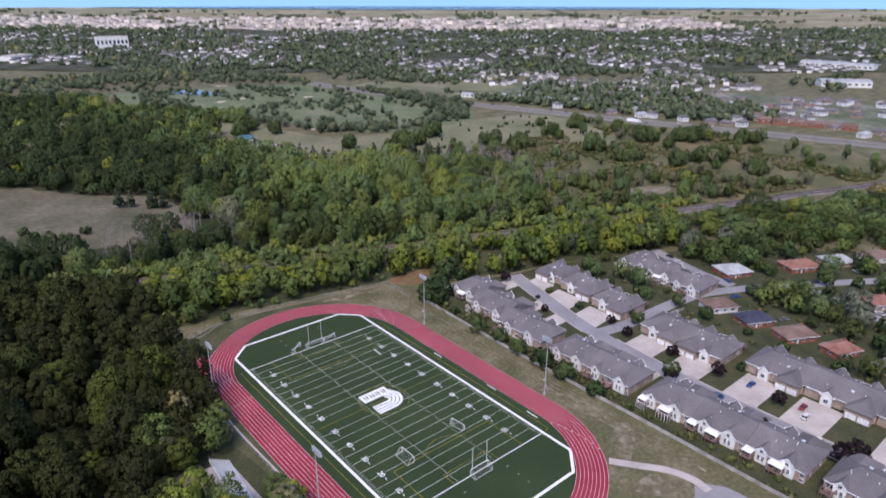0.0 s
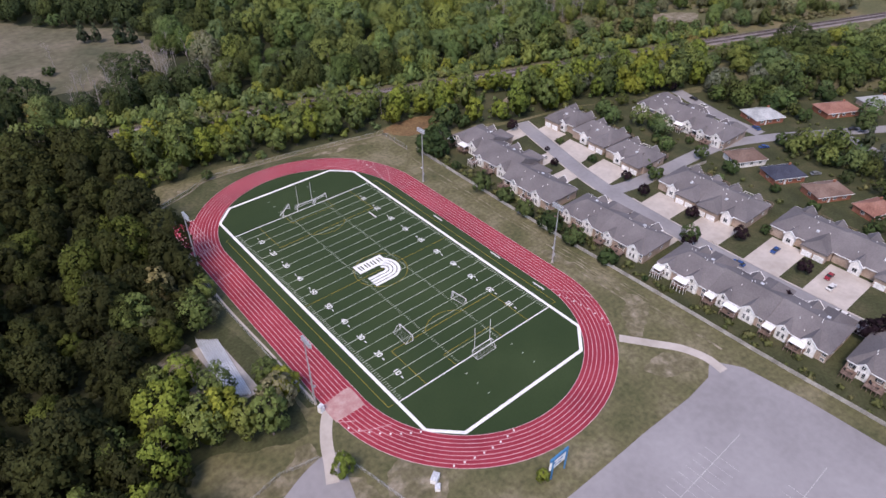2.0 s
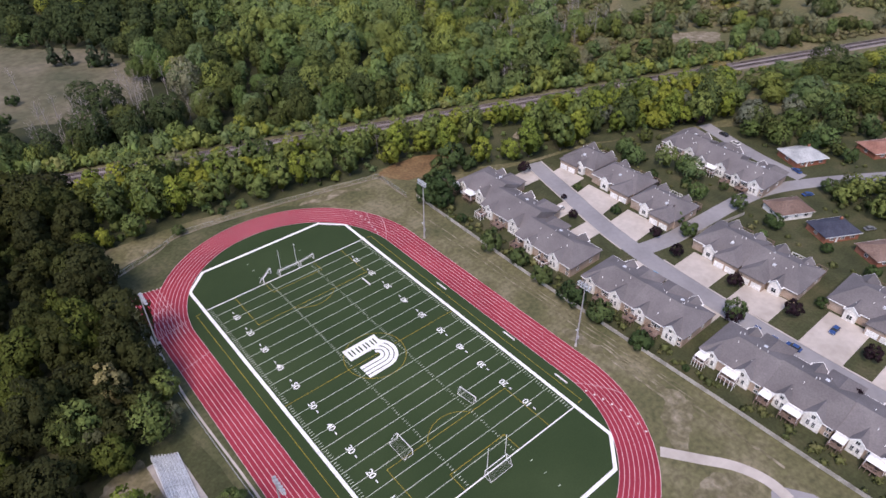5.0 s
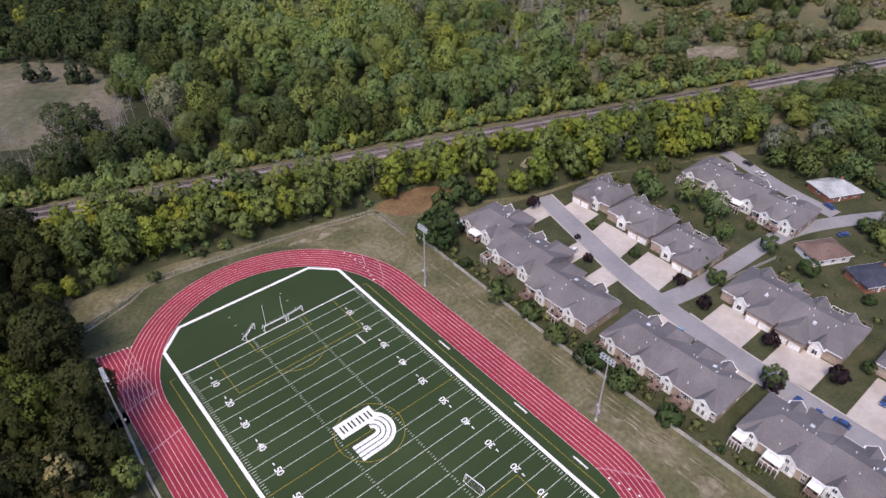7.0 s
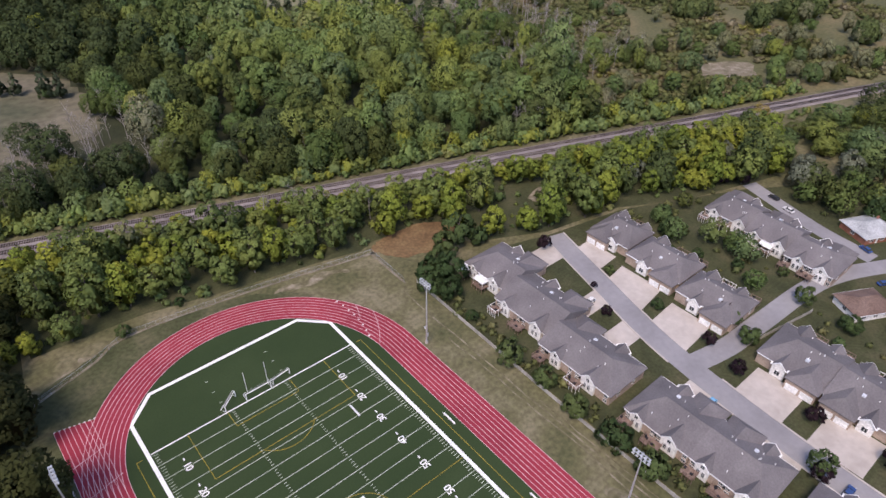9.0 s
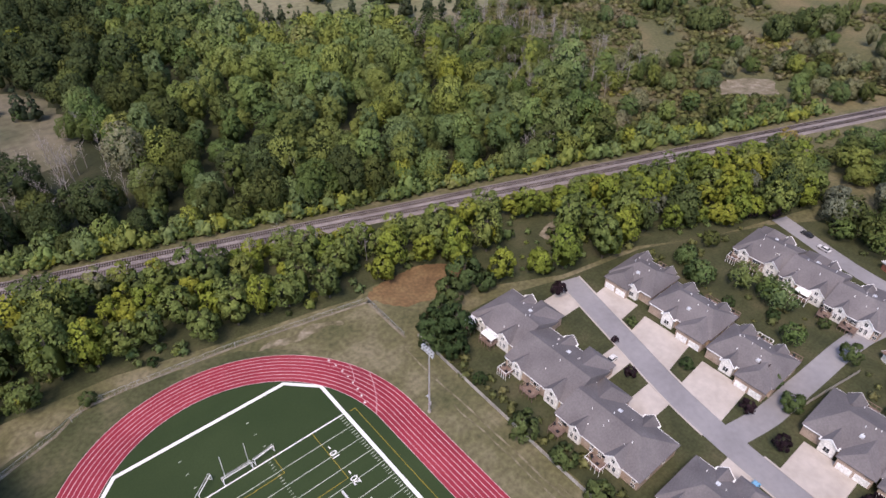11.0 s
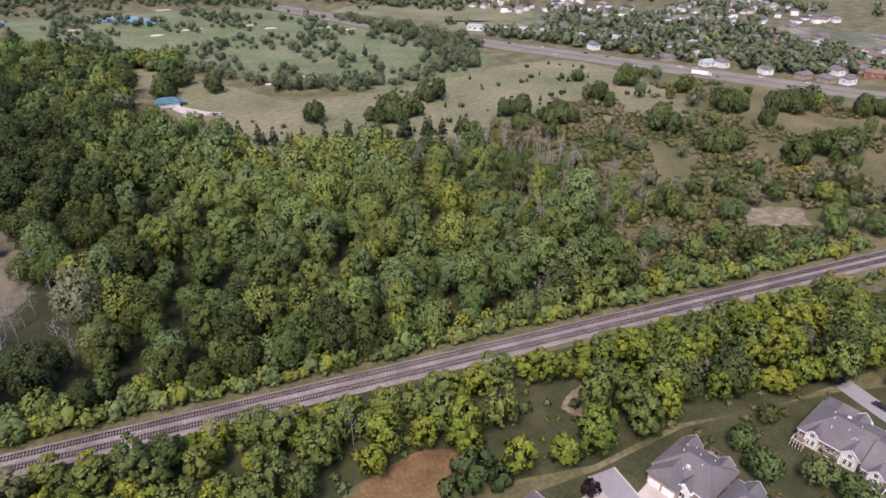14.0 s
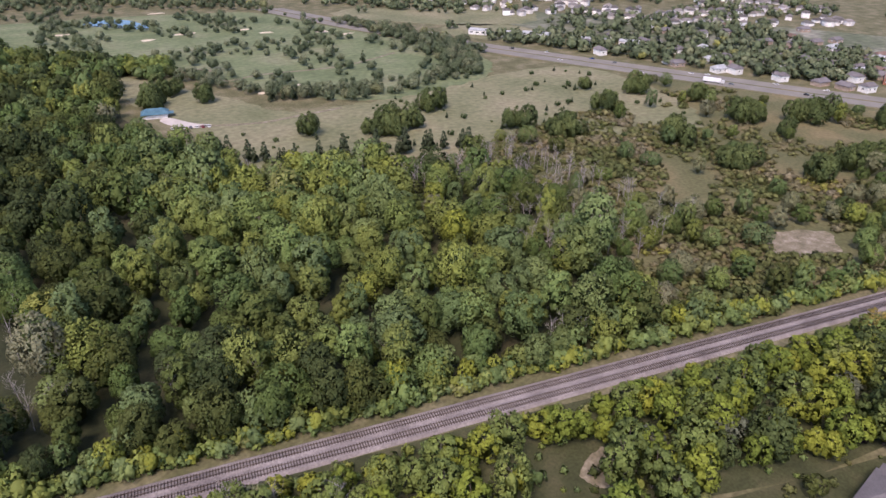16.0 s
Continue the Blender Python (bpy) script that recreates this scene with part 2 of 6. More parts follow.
M["leaf_scrub"] = foliage("scrub_leaves", [(0, (0.11, 0.135, 0.054)), (0.35, (0.165, 0.18, 0.07)), (0.6, (0.21, 0.195, 0.098)), (0.8, (0.245, 0.22, 0.15)), (0.92, (0.235, 0.19, 0.10)), (1, (0.28, 0.28, 0.08))])
# Distance haze is put into this colour: greyer and lighter than nearby leaves.
M["leaf_far"] = foliage("haze_tinted_leaves", [(0, (0.10, 0.132, 0.078)), (0.35, (0.128, 0.166, 0.092)), (0.6, (0.165, 0.20, 0.118)), (0.85, (0.215, 0.238, 0.145)), (1, (0.28, 0.285, 0.095))])
M["leaf_thicket"] = foliage("thicket_leaves", [(0, (0.075, 0.105, 0.042)), (0.6, (0.105, 0.14, 0.052)), (1, (0.14, 0.175, 0.066))], True)
M["needle"] = foliage("conifer_needles", [(0, (0.058, 0.082, 0.046)), (1, (0.088, 0.112, 0.062))], True)

m, n, l, b = material("low_sky", 1.0)
b.inputs["Base Color"].default_value = (0, 0, 0, 1)
b.inputs["Emission Color"].default_value = (0.20, 0.43, 0.72, 1)
b.inputs["Emission Strength"].default_value = 1.15
M["sky"] = m

# ---- small builders ----
def finish(bm, name, mat):
    me = bpy.data.meshes.new(name)
    bm.to_mesh(me)
    bm.free()
    me.materials.append(mat)
    return me


def part(name, bm, mat, parent=None, label=""):
    ob = new(name, finish(bm, name, mat))
    ob.parent = parent
    if label:
        ob["label"] = label
    return ob


def shared(name, me, parent, m=None, label=""):
    ob = new(name, me)
    ob.parent = parent
    if m is not None:
        ob.matrix_basis = m
    if label:
        ob["label"] = label
    return ob


def thing(name, label, category, m=None, group="", kind=""):
    ob = tagged(new(name), label, category, group, kind)
    ob.empty_display_size = 0.5
    if m is not None:
        ob.matrix_basis = m
    return ob


def add_box(bm, x0, x1, y0, y1, z0, z1, bevel=0.0):
    v = [bm.verts.new(p) for p in ((x0, y0, z0), (x1, y0, z0), (x1, y1, z0), (x0, y1, z0), (x0, y0, z1), (x1, y0, z1), (x1, y1, z1), (x0, y1, z1))]
    f = [bm.faces.new([v[i] for i in q]) for q in ((0, 3, 2, 1), (4, 5, 6, 7), (0, 1, 5, 4), (1, 2, 6, 5), (2, 3, 7, 6), (3, 0, 4, 7))]
    if bevel:
        bmesh.ops.bevel(bm, geom=list({e for q in f for e in q.edges}), offset=bevel, segments=1, affect="EDGES")
    return bm


def box(x0, x1, y0, y1, z0, z1, bevel=0.0):
    return add_box(bmesh.new(), x0, x1, y0, y1, z0, z1, bevel)


def add_tube(bm, a, b, r0, r1=None, seg=6):
    a, b = Vector(a), Vector(b)
    r1 = r0 if r1 is None else r1
    d = (b - a).normalized()
    u = d.cross(Vector((0, 0, 1)) if abs(d.z) < 0.95 else Vector((1, 0, 0))).normalized()
    w = d.cross(u)
    rings = []
    for c, r in ((a, r0), (b, r1)):
        rings.append([bm.verts.new(c + (u * math.cos(2 * math.pi * i / seg) + w * math.sin(2 * math.pi * i / seg)) * r) for i in range(seg)])
    for i in range(seg):
        j = (i + 1) % seg
        bm.faces.new((rings[0][i], rings[0][j], rings[1][j], rings[1][i]))
    bm.faces.new(rings[0][::-1])
    bm.faces.new(rings[1])
    return bm


def tube(a, b, r0, r1=None, seg=6):
    return add_tube(bmesh.new(), a, b, r0, r1, seg)


def add_prism(bm, outline, z0, z1):
    """A closed outline of (x, y), counter-clockwise, drawn up from z0 to z1."""
    lo = [bm.verts.new((x, y, z0)) for x, y in outline]
    hi = [bm.verts.new((x, y, z1)) for x, y in outline]
    n = len(outline)
    for i in range(n):
        j = (i + 1) % n
        bm.faces.new((lo[i], lo[j], hi[j], hi[i]))
    for t in tessellate_polygon([[Vector((x, y, 0)) for x, y in outline]]):
        a, b, c = (hi[i] for i in t)
        if (b.co - a.co).cross(c.co - a.co).z < 0:
            b, c = c, b
        bm.faces.new((a, b, c))
    return bm


def smooth_loop(pts, steps=6, closed=True):
    out, n = [], len(pts)
    rng = range(n) if closed else range(n - 1)
    for i in rng:
        p = [Vector(pts[(i + k) % n] if closed else pts[min(max(i + k, 0), n - 1)]) for k in (-1, 0, 1, 2)]
        for s in range(steps):
            t = s / steps
            q = 0.5 * (2 * p[1] + (p[2] - p[0]) * t + (2 * p[0] - 5 * p[1] + 4 * p[2] - p[3]) * t * t + (3 * p[1] - p[0] - 3 * p[2] + p[3]) * t ** 3)
            out.append((q.x, q.y))
    if not closed:
        out.append(tuple(pts[-1]))
    return out


def area_of(pts):
    return sum(a[0] * b[1] - b[0] * a[1] for a, b in zip(pts, pts[1:] + pts[:1])) / 2


def patch(name, pts, z, mat, label, category, smooth=True, ragged=0.0):
    pts = smooth_loop(pts, 14 if ragged else 6) if smooth else list(pts)
    if area_of(pts) < 0:
        pts = pts[::-1]
    if ragged:
        pts = [(x + ragged * noise.noise((x * 0.15, y * 0.15, 3)), y + ragged * noise.noise((x * 0.15, y * 0.15, 9))) for x, y in pts]
    if ragged:
        pts = [(x + 0.4 * ragged * noise.noise((x * 0.6, y * 0.6, 5)), y + 0.4 * ragged * noise.noise((x * 0.6, y * 0.6, 8))) for x, y in pts]
    bm = add_prism(bmesh.new(), pts, -0.3, z)
    return tagged(part(name, bm, mat), label, category, kind="structure")


def strip_outline(pts, width):
    left, right = [], []
    for i, p in enumerate(pts):
        a, b = Vector(pts[max(i - 1, 0)]), Vector(pts[min(i + 1, len(pts) - 1)])
        d = (b - a).normalized()
        nrm = Vector((-d.y, d.x)) * width / 2
        left.append((p[0] + nrm.x, p[1] + nrm.y))
        right.append((p[0] - nrm.x, p[1] - nrm.y))
    return left, right


def add_strip(bm, pts, width, z, thick=0.02):
    left, right = strip_outline(pts, width)
    lv = [bm.verts.new((x, y, z)) for x, y in left]
    rv = [bm.verts.new((x, y, z)) for x, y in right]
    lo = [bm.verts.new((x, y, z - thick)) for x, y in left]
    ro = [bm.verts.new((x, y, z - thick)) for x, y in right]
    for i in range(len(pts) - 1):
        bm.faces.new((rv[i], rv[i + 1], lv[i + 1], lv[i]))
        bm.faces.new((lv[i], lv[i + 1], lo[i + 1], lo[i]))
        bm.faces.new((ro[i], ro[i + 1], rv[i + 1], rv[i]))
    return bm


def strip(name, pts, width, z, mat, label, category, steps=8, thick=0.3):
    bm = add_strip(bmesh.new(), smooth_loop(pts, steps, False), width, z, thick)
    return tagged(part(name, bm, mat), label, category, kind="structure")


def inside(pts, x, y):
    """Which of the places x, y lie in the outline."""
    x, y = np.asarray(x), np.asarray(y)
    hit = np.zeros(x.shape, bool)
    for (ax, ay), (bx, by) in zip(pts, pts[1:] + pts[:1]):
        c = (ay > y) != (by > y)
        hit ^= c & (x < (bx - ax) * (y - ay) / (by - ay + 1e-12) + ax)
    return hit


def raw_mesh(name, verts, tris, mat, tint=None, puff=None):
    me = bpy.data.meshes.new(name)
    me.vertices.add(len(verts))
    me.vertices.foreach_set("co", verts.astype(np.float32).ravel())
    me.loops.add(len(tris) * 3)
    me.loops.foreach_set("vertex_index", tris.astype(np.int32).ravel())
    me.polygons.add(len(tris))
    me.polygons.foreach_set("loop_start", np.arange(0, len(tris) * 3, 3, dtype=np.int32))
    me.polygons.foreach_set("loop_total", np.full(len(tris), 3, dtype=np.int32))
    if tint is not None:
        a = me.attributes.new("tint", "FLOAT", "POINT")
        a.data.foreach_set("value", tint.astype(np.float32))
    if puff is not None:
        a = me.attributes.new("puff", "FLOAT_VECTOR", "POINT")
        a.data.foreach_set("vector", puff.astype(np.float32).ravel())
    me.update(calc_edges=True)
    me.materials.append(mat)
    return me


def ground_z(x, y):
    """The land lies level and rises gently a long way off."""
    r = np.hypot(np.asarray(x, float) - 0, np.asarray(y, float) - 0)
    return 62.0 * np.clip((r - 900) / 3900, 0, 1.3) ** 1.3

# ---- ground ----
def build_ground():
    radii = [0, 60, 120, 200, 300, 420, 560, 720, 900, 1100, 1350, 1650, 2000, 2400, 2900, 3500, 4200, 5000, 5800]
    seg = 96
    verts, tris = [(0, 0, 0)], []
    for r in radii[1:]:
        for i in range(seg):
            a = 2 * math.pi * i / seg
            verts.append((r * math.cos(a), r * math.sin(a), 0))
    verts = np.array(verts, float)
    verts[:, 2] = ground_z(verts[:, 0], verts[:, 1])
    for i in range(seg):
        tris.append((0, 1 + i, 1 + (i + 1) % seg))
    for k in range(len(radii) - 2):
        o, p = 1 + k * seg, 1 + (k + 1) * seg
        for i in range(seg):
            j = (i + 1) % seg
            tris += [(o + i, p + i, p + j), (o + i, p + j, o + j)]
    tagged(new("ground", raw_mesh("ground", verts, np.array(tris), M["grass"])), "dry olive grass and open land reaching the horizon", "ground", kind="structure")


build_ground()
def rail_y(x):
    return 151.8 - 0.348 * x


WEST_WOODS = [(-47, 100), (-50, 84), (-52, 60), (-53, 34), (-54, 15), (-64, 7), (-78, 4), (-78, -20), (-84, -34), (-88, -50), (-96, -70), (-160, -110), (-400, -90), (-420, 300), (-40, 178), (-38, 150), (-44, 120)]
BELT = [(-44, 104), (-12, 102), (16, 95), (42, 90), (58, 86), (64, 88), (88, 84), (94, 64), (118, 52), (150, 46), (176, 32), (235, 14), (262, 50), (200, 72), (120, 104), (40, 133), (-40, 163)]
NORTH_WOODS = [(-420, 309), (-60, 183), (120, 120), (205, 91), (215, 120), (240, 160), (262, 215), (258, 255), (232, 268), (203, 302), (160, 314), (138, 400), (132, 470), (165, 590), (110, 690), (110, 800), (-40, 900), (-420, 900)]
FIELD = [(-70, 420), (-26, 360), (20, 312), (24, 265), (12, 236), (-30, 226), (-84, 262), (-130, 330)]
MEADOW = [(158, 600), (188, 530), (210, 470), (226, 415), (280, 398), (338, 391), (430, 397), (488, 380), (500, 340), (470, 250), (400, 200), (330, 230), (272, 270), (214, 300), (160, 318), (160, 400), (150, 470), (150, 560)]
SCRUB = [(205, 92), (330, 45), (520, -25), (560, 160), (500, 330), (470, 250), (380, 285), (272, 275), (262, 215), (240, 160), (215, 120)]
GOLF = [(110, 720), (205, 620), (220, 545), (285, 402), (410, 402), (470, 500), (455, 660), (430, 760), (330, 900), (200, 1000), (60, 960)]
patch("forest_floor", WEST_WOODS, 0.03, M["litter"], "dark leaf litter under the western woods", "forest floor", False)
patch("forest_floor", NORTH_WOODS, 0.03, M["litter"], "dark leaf litter under the northern woods", "forest floor", False)
patch("forest_floor", BELT, 0.03, M["lawn"], "weedy ground under the trees beside the railway", "forest floor", False)
patch("rough_grass", [(-53, 44), (-52, 84), (-46, 88), (-22, 95), (8, 91.5), (26, 84), (32, 74), (20, 60), (-20, 50)], 0.036, M["rough"], "rough green grass between the woods and the track", "grass", ragged=1.5)
patch("rough_grass", [(-46, 48), (-53, 44), (-53.5, 12), (-51, -6), (-50, -36), (-45.5, -38), (-45.5, 0)], 0.036, M["rough"], "rough green grass beside the straight of the track", "grass", False)
# Darker grass laid here carries the trees' shade in its colour.
patch("shaded_grass", [(-53, 14), (-51, -6), (-50.5, -30), (-54, -42), (-64, -41), (-76, -34), (-90, -34), (-86, 2), (-66, 9)], 0.033, M["lawn"], "dark rough grass and weeds round the bleachers, tree shade put into the colour", "grass", ragged=1.5)
patch("scrub_ground", SCRUB, 0.05, M["scrub"], "brown scrubby ground with weeds", "ground")
patch("field", FIELD, 0.12, M["stubble"], "mown brown hay field among the woods", "field", ragged=6)
patch("meadow", MEADOW, 0.14, M["hay"], "pale dry grass meadow with scattered bushes", "meadow", ragged=4)
patch("golf_course", GOLF, 0.10, M["fairway"], "green golf course fairways", "golf course", ragged=5)

# ---- schoolyard and field ----
R_IN, LANE, HALF = 36.5, 1.22, 42.2
R_OUT = R_IN + 8 * LANE


def oval(r, n=48):
    pts = []
    for i in range(n + 1):
        a = math.pi * i / n
        pts.append((r * math.cos(a), HALF + r * math.sin(a)))
    for i in range(n + 1):
        a = math.pi + math.pi * i / n
        pts.append((r * math.cos(a), -HALF + r * math.sin(a)))
    return pts


def add_ring(bm, outer, inner, z0, z1):
    n = len(outer)
    o1 = [bm.verts.new((x, y, z1)) for x, y in outer]
    i1 = [bm.verts.new((x, y, z1)) for x, y in inner]
    o0 = [bm.verts.new((x, y, z0)) for x, y in outer]
    i0 = [bm.verts.new((x, y, z0)) for x, y in inner]
    for i in range(n):
        j = (i + 1) % n
        bm.faces.new((o1[i], o1[j], i1[j], i1[i]))
        bm.faces.new((o0[i], o0[j], o1[j], o1[i]))
        bm.faces.new((i1[i], i1[j], i0[j], i0[i]))
    return bm


turf = tagged(part("turf_field", add_prism(bmesh.new(), oval(R_IN - 0.05), -0.3, 0.04), M["turf"]), "dark green artificial turf football field", "sports field", kind="structure")
track = tagged(part("running_track", add_ring(bmesh.new(), oval(R_OUT), oval(R_IN), -0.3, 0.06), M["track"]), "red rubber running track with eight lanes", "running track", kind="structure")
part("chute", add_prism(bmesh.new(), [(-R_OUT, HALF), (-R_IN - 1, HALF + 2), (-R_IN - 0.6, 70.5), (-R_OUT, 72.5)], -0.3, 0.055), M["track"], track, "straight starting chute of darker red rubber")
for k in range(9):
    r = R_IN + k * LANE
    part("lane_line", add_ring(bmesh.new(), oval(r + 0.065), oval(r - 0.065), 0.05, 0.075), M["laneline"], track)
    if k:
        part("lane_line", add_strip(bmesh.new(), [(-r, HALF), (-r, 70.8 + 0.2 * k)], 0.12, 0.079), M["laneline"], track)


def radial(angle, end, k0=0, k1=8, width=0.12, slant=0.0):
    """A painted mark across the lanes; end is +1 for the far bend, -1 for the near one."""
    pts = []
    for i in range(9):
        r = R_IN + LANE * (k0 + (k1 - k0) * i / 8)
        a = radians(angle + slant * i / 8)
        pts.append((r * math.cos(a), end * HALF + end * r * math.sin(a)))
    return add_strip(bmesh.new(), pts, width, 0.083)


for ang, end, k0, k1, sl in ((4, 1, 0, 8, 16), (22, 1, 4, 8, 6), (4, -1, 0, 8, 14), (160, -1, 1, 8, 10), (172, -1, 5, 8, 4)):
    part("start_line", radial(ang, end, k0, k1, 0.14, sl), M["laneline"], track)
for k in range(8):
    for end, base in ((1, 12), (-1, 10), (-1, 148), (-1, 110)):
        a = base + 3.4 * k
        part("stagger_mark", radial(a, end, k + 0.25, k + 0.7, 0.45), M["line"], track)
for k in range(9):
    part("chute_mark", box(-R_OUT + 1.15 * k, -R_OUT + 1.15 * k + 0.5, 72.3 - 0.22 * k, 72.6 - 0.22 * k, 0.02, 0.07), M["line"], track)
for y in (58, 47, 30):
    part("start_line", add_strip(bmesh.new(), [(-R_OUT, y), (-R_IN, y + 2.5)], 0.14, 0.086), M["laneline"], track)
part("crossing_mat", add_prism(bmesh.new(), smooth_loop([(-46.6, -44.6), (-45.9, -45), (-42, -45.1), (-38, -45), (-37.4, -44.4), (-37.2, -41), (-37.3, -37.4), (-38, -36.9), (-42.5, -37.4), (-46, -38), (-46.6, -38.6)]), 0.02, 0.095), M["dust"], track, "dusty pale patch where the path crosses")

# painted lines of the field
CORNERS = [(30.2, -62.2), (30.2, 62.2), (22.8, 69.5), (-22.8, 69.5), (-30.2, 62.2), (-30.2, -62.2), (-22.8, -69.5), (22.8, -69.5)]


def octagon(d):
    s = math.tan(math.pi / 8)
    e = d * s
    return [(30.2 + d, -62.2 - e), (30.2 + d, 62.2 + e), (22.8 + e, 69.5 + d), (-22.8 - e, 69.5 + d), (-30.2 - d, 62.2 + e), (-30.2 - d, -62.2 - e), (-22.8 - e, -69.5 - d), (22.8 + e, -69.5 - d)]


part("boundary_line", add_ring(bmesh.new(), octagon(0.5), octagon(-0.5), 0.03, 0.052), M["line"], turf, "broad white boundary line")
YD = 0.9144
for k in range(-11, 12):
    y = k * 5 * YD
    goal = abs(k) == 11
    part("goal_line" if goal else "yard_line", add_strip(bmesh.new(), [(-29.6, y), (29.6, y)], 0.34 if goal else (0.16 if k else 0.12), 0.056), M["line"] if goal else (M["thinline"] if k else M["yellow"]), turf)


def hash_row(x, length, step=1):
    bm = bmesh.new()
    for i in range(-54, 55, step):
        if i % 5:
            add_box(bm, x - length / 2, x + length / 2, i * YD - 0.07, i * YD + 0.07, 0.035, 0.054)
    return bm


for x, ln in ((-7.77, 0.75), (7.77, 0.75), (-28.7, 1.1), (28.7, 1.1)):
    part("hash_marks", hash_row(x, ln), M["thinline"], turf, "row of short pale yard marks")["kind"] = "stuff"


def circle_pts(cx, cy, r, a0=0, a1=360, n=40):
    return [(cx + r * math.cos(radians(a0 + (a1 - a0) * i / n)), cy + r * math.sin(radians(a0 + (a1 - a0) * i / n))) for i in range(n + 1)]


part("soccer_line", add_strip(bmesh.new(), circle_pts(0, 0, 9.15), 0.13, 0.06), M["yellow"], turf)
for x in (-33.2, 33.2):
    part("soccer_line", add_strip(bmesh.new(), [(x, -50), (x, 50)], 0.13, 0.06), M["yellow"], turf)
    for e in (-1, 1):
        part("soccer_line", add_strip(bmesh.new(), [(x, 50 * e), (x * 0.955, 50 * e)], 0.13, 0.06), M["yellow"], turf)
for e in (-1, 1):
    g = 50.1 * e
    for w, d in ((20.15, 16.5), (9.16, 5.5)):
        part("soccer_line", add_strip(bmesh.new(), [(-w, g), (-w, g - d * e)], 0.13, 0.06), M["yellow"], turf)
        part("soccer_line", add_strip(bmesh.new(), [(w, g), (w, g - d * e)], 0.13, 0.06), M["yellow"], turf)
        part("soccer_line", add_strip(bmesh.new(), [(-w, g - d * e), (w, g - d * e)], 0.13, 0.06), M["yellow"], turf)
    arc = circle_pts(0, g - 11 * e, 9.15, 217 if e > 0 else 37, 323 if e > 0 else 143)
    part("soccer_line", add_strip(bmesh.new(), arc, 0.13, 0.06), M["yellow"], turf)
    for i in range(3):
        for x in (-9, 9):
            part("end_zone_mark", box(x - 0.35, x + 0.35, e * (54.5 + 4.6 * i) - 0.1, e * (54.5 + 4.6 * i) + 0.1, 0.035, 0.054), M["thinline"], turf)


def text_mesh(s, size):
    cu = bpy.data.curves.new("numeral", "FONT")
    cu.body, cu.size, cu.align_x, cu.align_y, cu.extrude, cu.offset = s, size, "CENTER", "CENTER", 0.008, 0.035
    ob = new("numeral", cu)
    dg = bpy.context.evaluated_depsgraph_get()
    me = bpy.data.meshes.new_from_object(ob.evaluated_get(dg))
    bpy.data.objects.remove(ob)
    me.materials.append(M["line"])
    return me


for num in (10, 20, 30, 40, 50):
    me = text_mesh(str(num), 2.6)
    for e in (-1, 1):
        y = e * (55 - num) * YD
        for x, rot in ((-23.8, -90), (21.3, 90)):
            shared("numeral", me, turf, pose(x, y, 0.066, 0, 0, rot))
            part("arrow_mark", box(x - 0.16, x + 0.16, y + e * 2.6 - 0.45, y + e * 2.6 + 0.45, 0.04, 0.066), M["line"], turf)

# plain emblem at midfield
part("emblem_panel", box(-6.8, 4.6, 2.3, 7.2, 0.03, 0.07), M["line"], turf, "white emblem panel with four dark bars")
for i in range(4):
    for a in (0.0, 1.05):
        part("emblem_bar", box(-5.6 + 2.5 * i + a, -5.15 + 2.5 * i + a, 3.5, 6.0, 0.05, 0.078), M["turf"], turf)
    r = 5.6 - 1.38 * i
    pts = [(-6.2, -0.3 - r), (0.3, -0.3 - r)] + circle_pts(0.6, -0.3, r, -90, 66 + 5 * i, 18)
    part("emblem_arch", add_strip(bmesh.new(), pts, 1.08, 0.062), M["line"], turf, "white curved emblem stripe")

# ---- paths, parking, roads ----
patch("parking_lot", [(-110, -118), (-60, -112), (-24, -98.8), (-5.7, -99.2), (14, -99.4), (31.4, -100.2), (42, -99.5), (46.3, -97), (49.5, -98.5), (53, -104), (55, -121), (55.4, -138), (58, -300), (-110, -300)], 0.05, M["asphalt"], "faded grey asphalt parking lot with worn lines", "parking lot", False)
lot_lines = thing("parking_marks", "worn white parking stall lines on the asphalt", "road marking", kind="structure")
for y, x0, x1 in ((-116.5, -20, 31), (-135.5, -20, 38), (-155, -20, 44)):
    part("stall_line", add_strip(bmesh.new(), [(x0, y), (x1, y + 1)], 0.18, 0.07), M["faded"], lot_lines)
    for i in range(int((x1 - x0 - 8) / 2.8)):
        x = x0 + 1.4 + 2.8 * i
        part("stall_line", add_strip(bmesh.new(), [(x, y - 4.6), (x, y + 4.8)], 0.11, 0.066), M["faded"], lot_lines)
strip("footpath", [(35.5, -73.5), (41, -81), (46, -88), (48.2, -95), (47.5, -101)], 3.0, 0.06, M["concrete"], "pale gravel footpath from the track to the parking lot", "path")
patch("plaza", [(-57, -52), (-52, -52.5), (-52.5, -58), (-57, -72), (-66, -84), (-84, -80), (-78, -62), (-66, -55)], 0.05, M["asphalt"], "pale paved area beside the track", "pavement")
strip("footpath", [(-45.8, -40), (-49, -44), (-52, -49), (-54.6, -55), (-57, -60)], 3.2, 0.065, M["concrete"], "pale concrete path to the track", "path")
strip("footpath", [(-47.5, 52), (-48.8, 20), (-47.8, -12), (-47.3, -36)], 0.6, 0.05, M["concrete"], "narrow concrete strip along the track", "path")
strip("mow_strip", [(59.5, 62), (59.7, 80.5), (60, 82.2), (58, 82.7), (16, 91.4), (-20, 95.5), (-30, 91), (-48, 85)], 0.9, 0.05, M["earth"], "pale concrete strip under the chain-link fence", "path", 3)
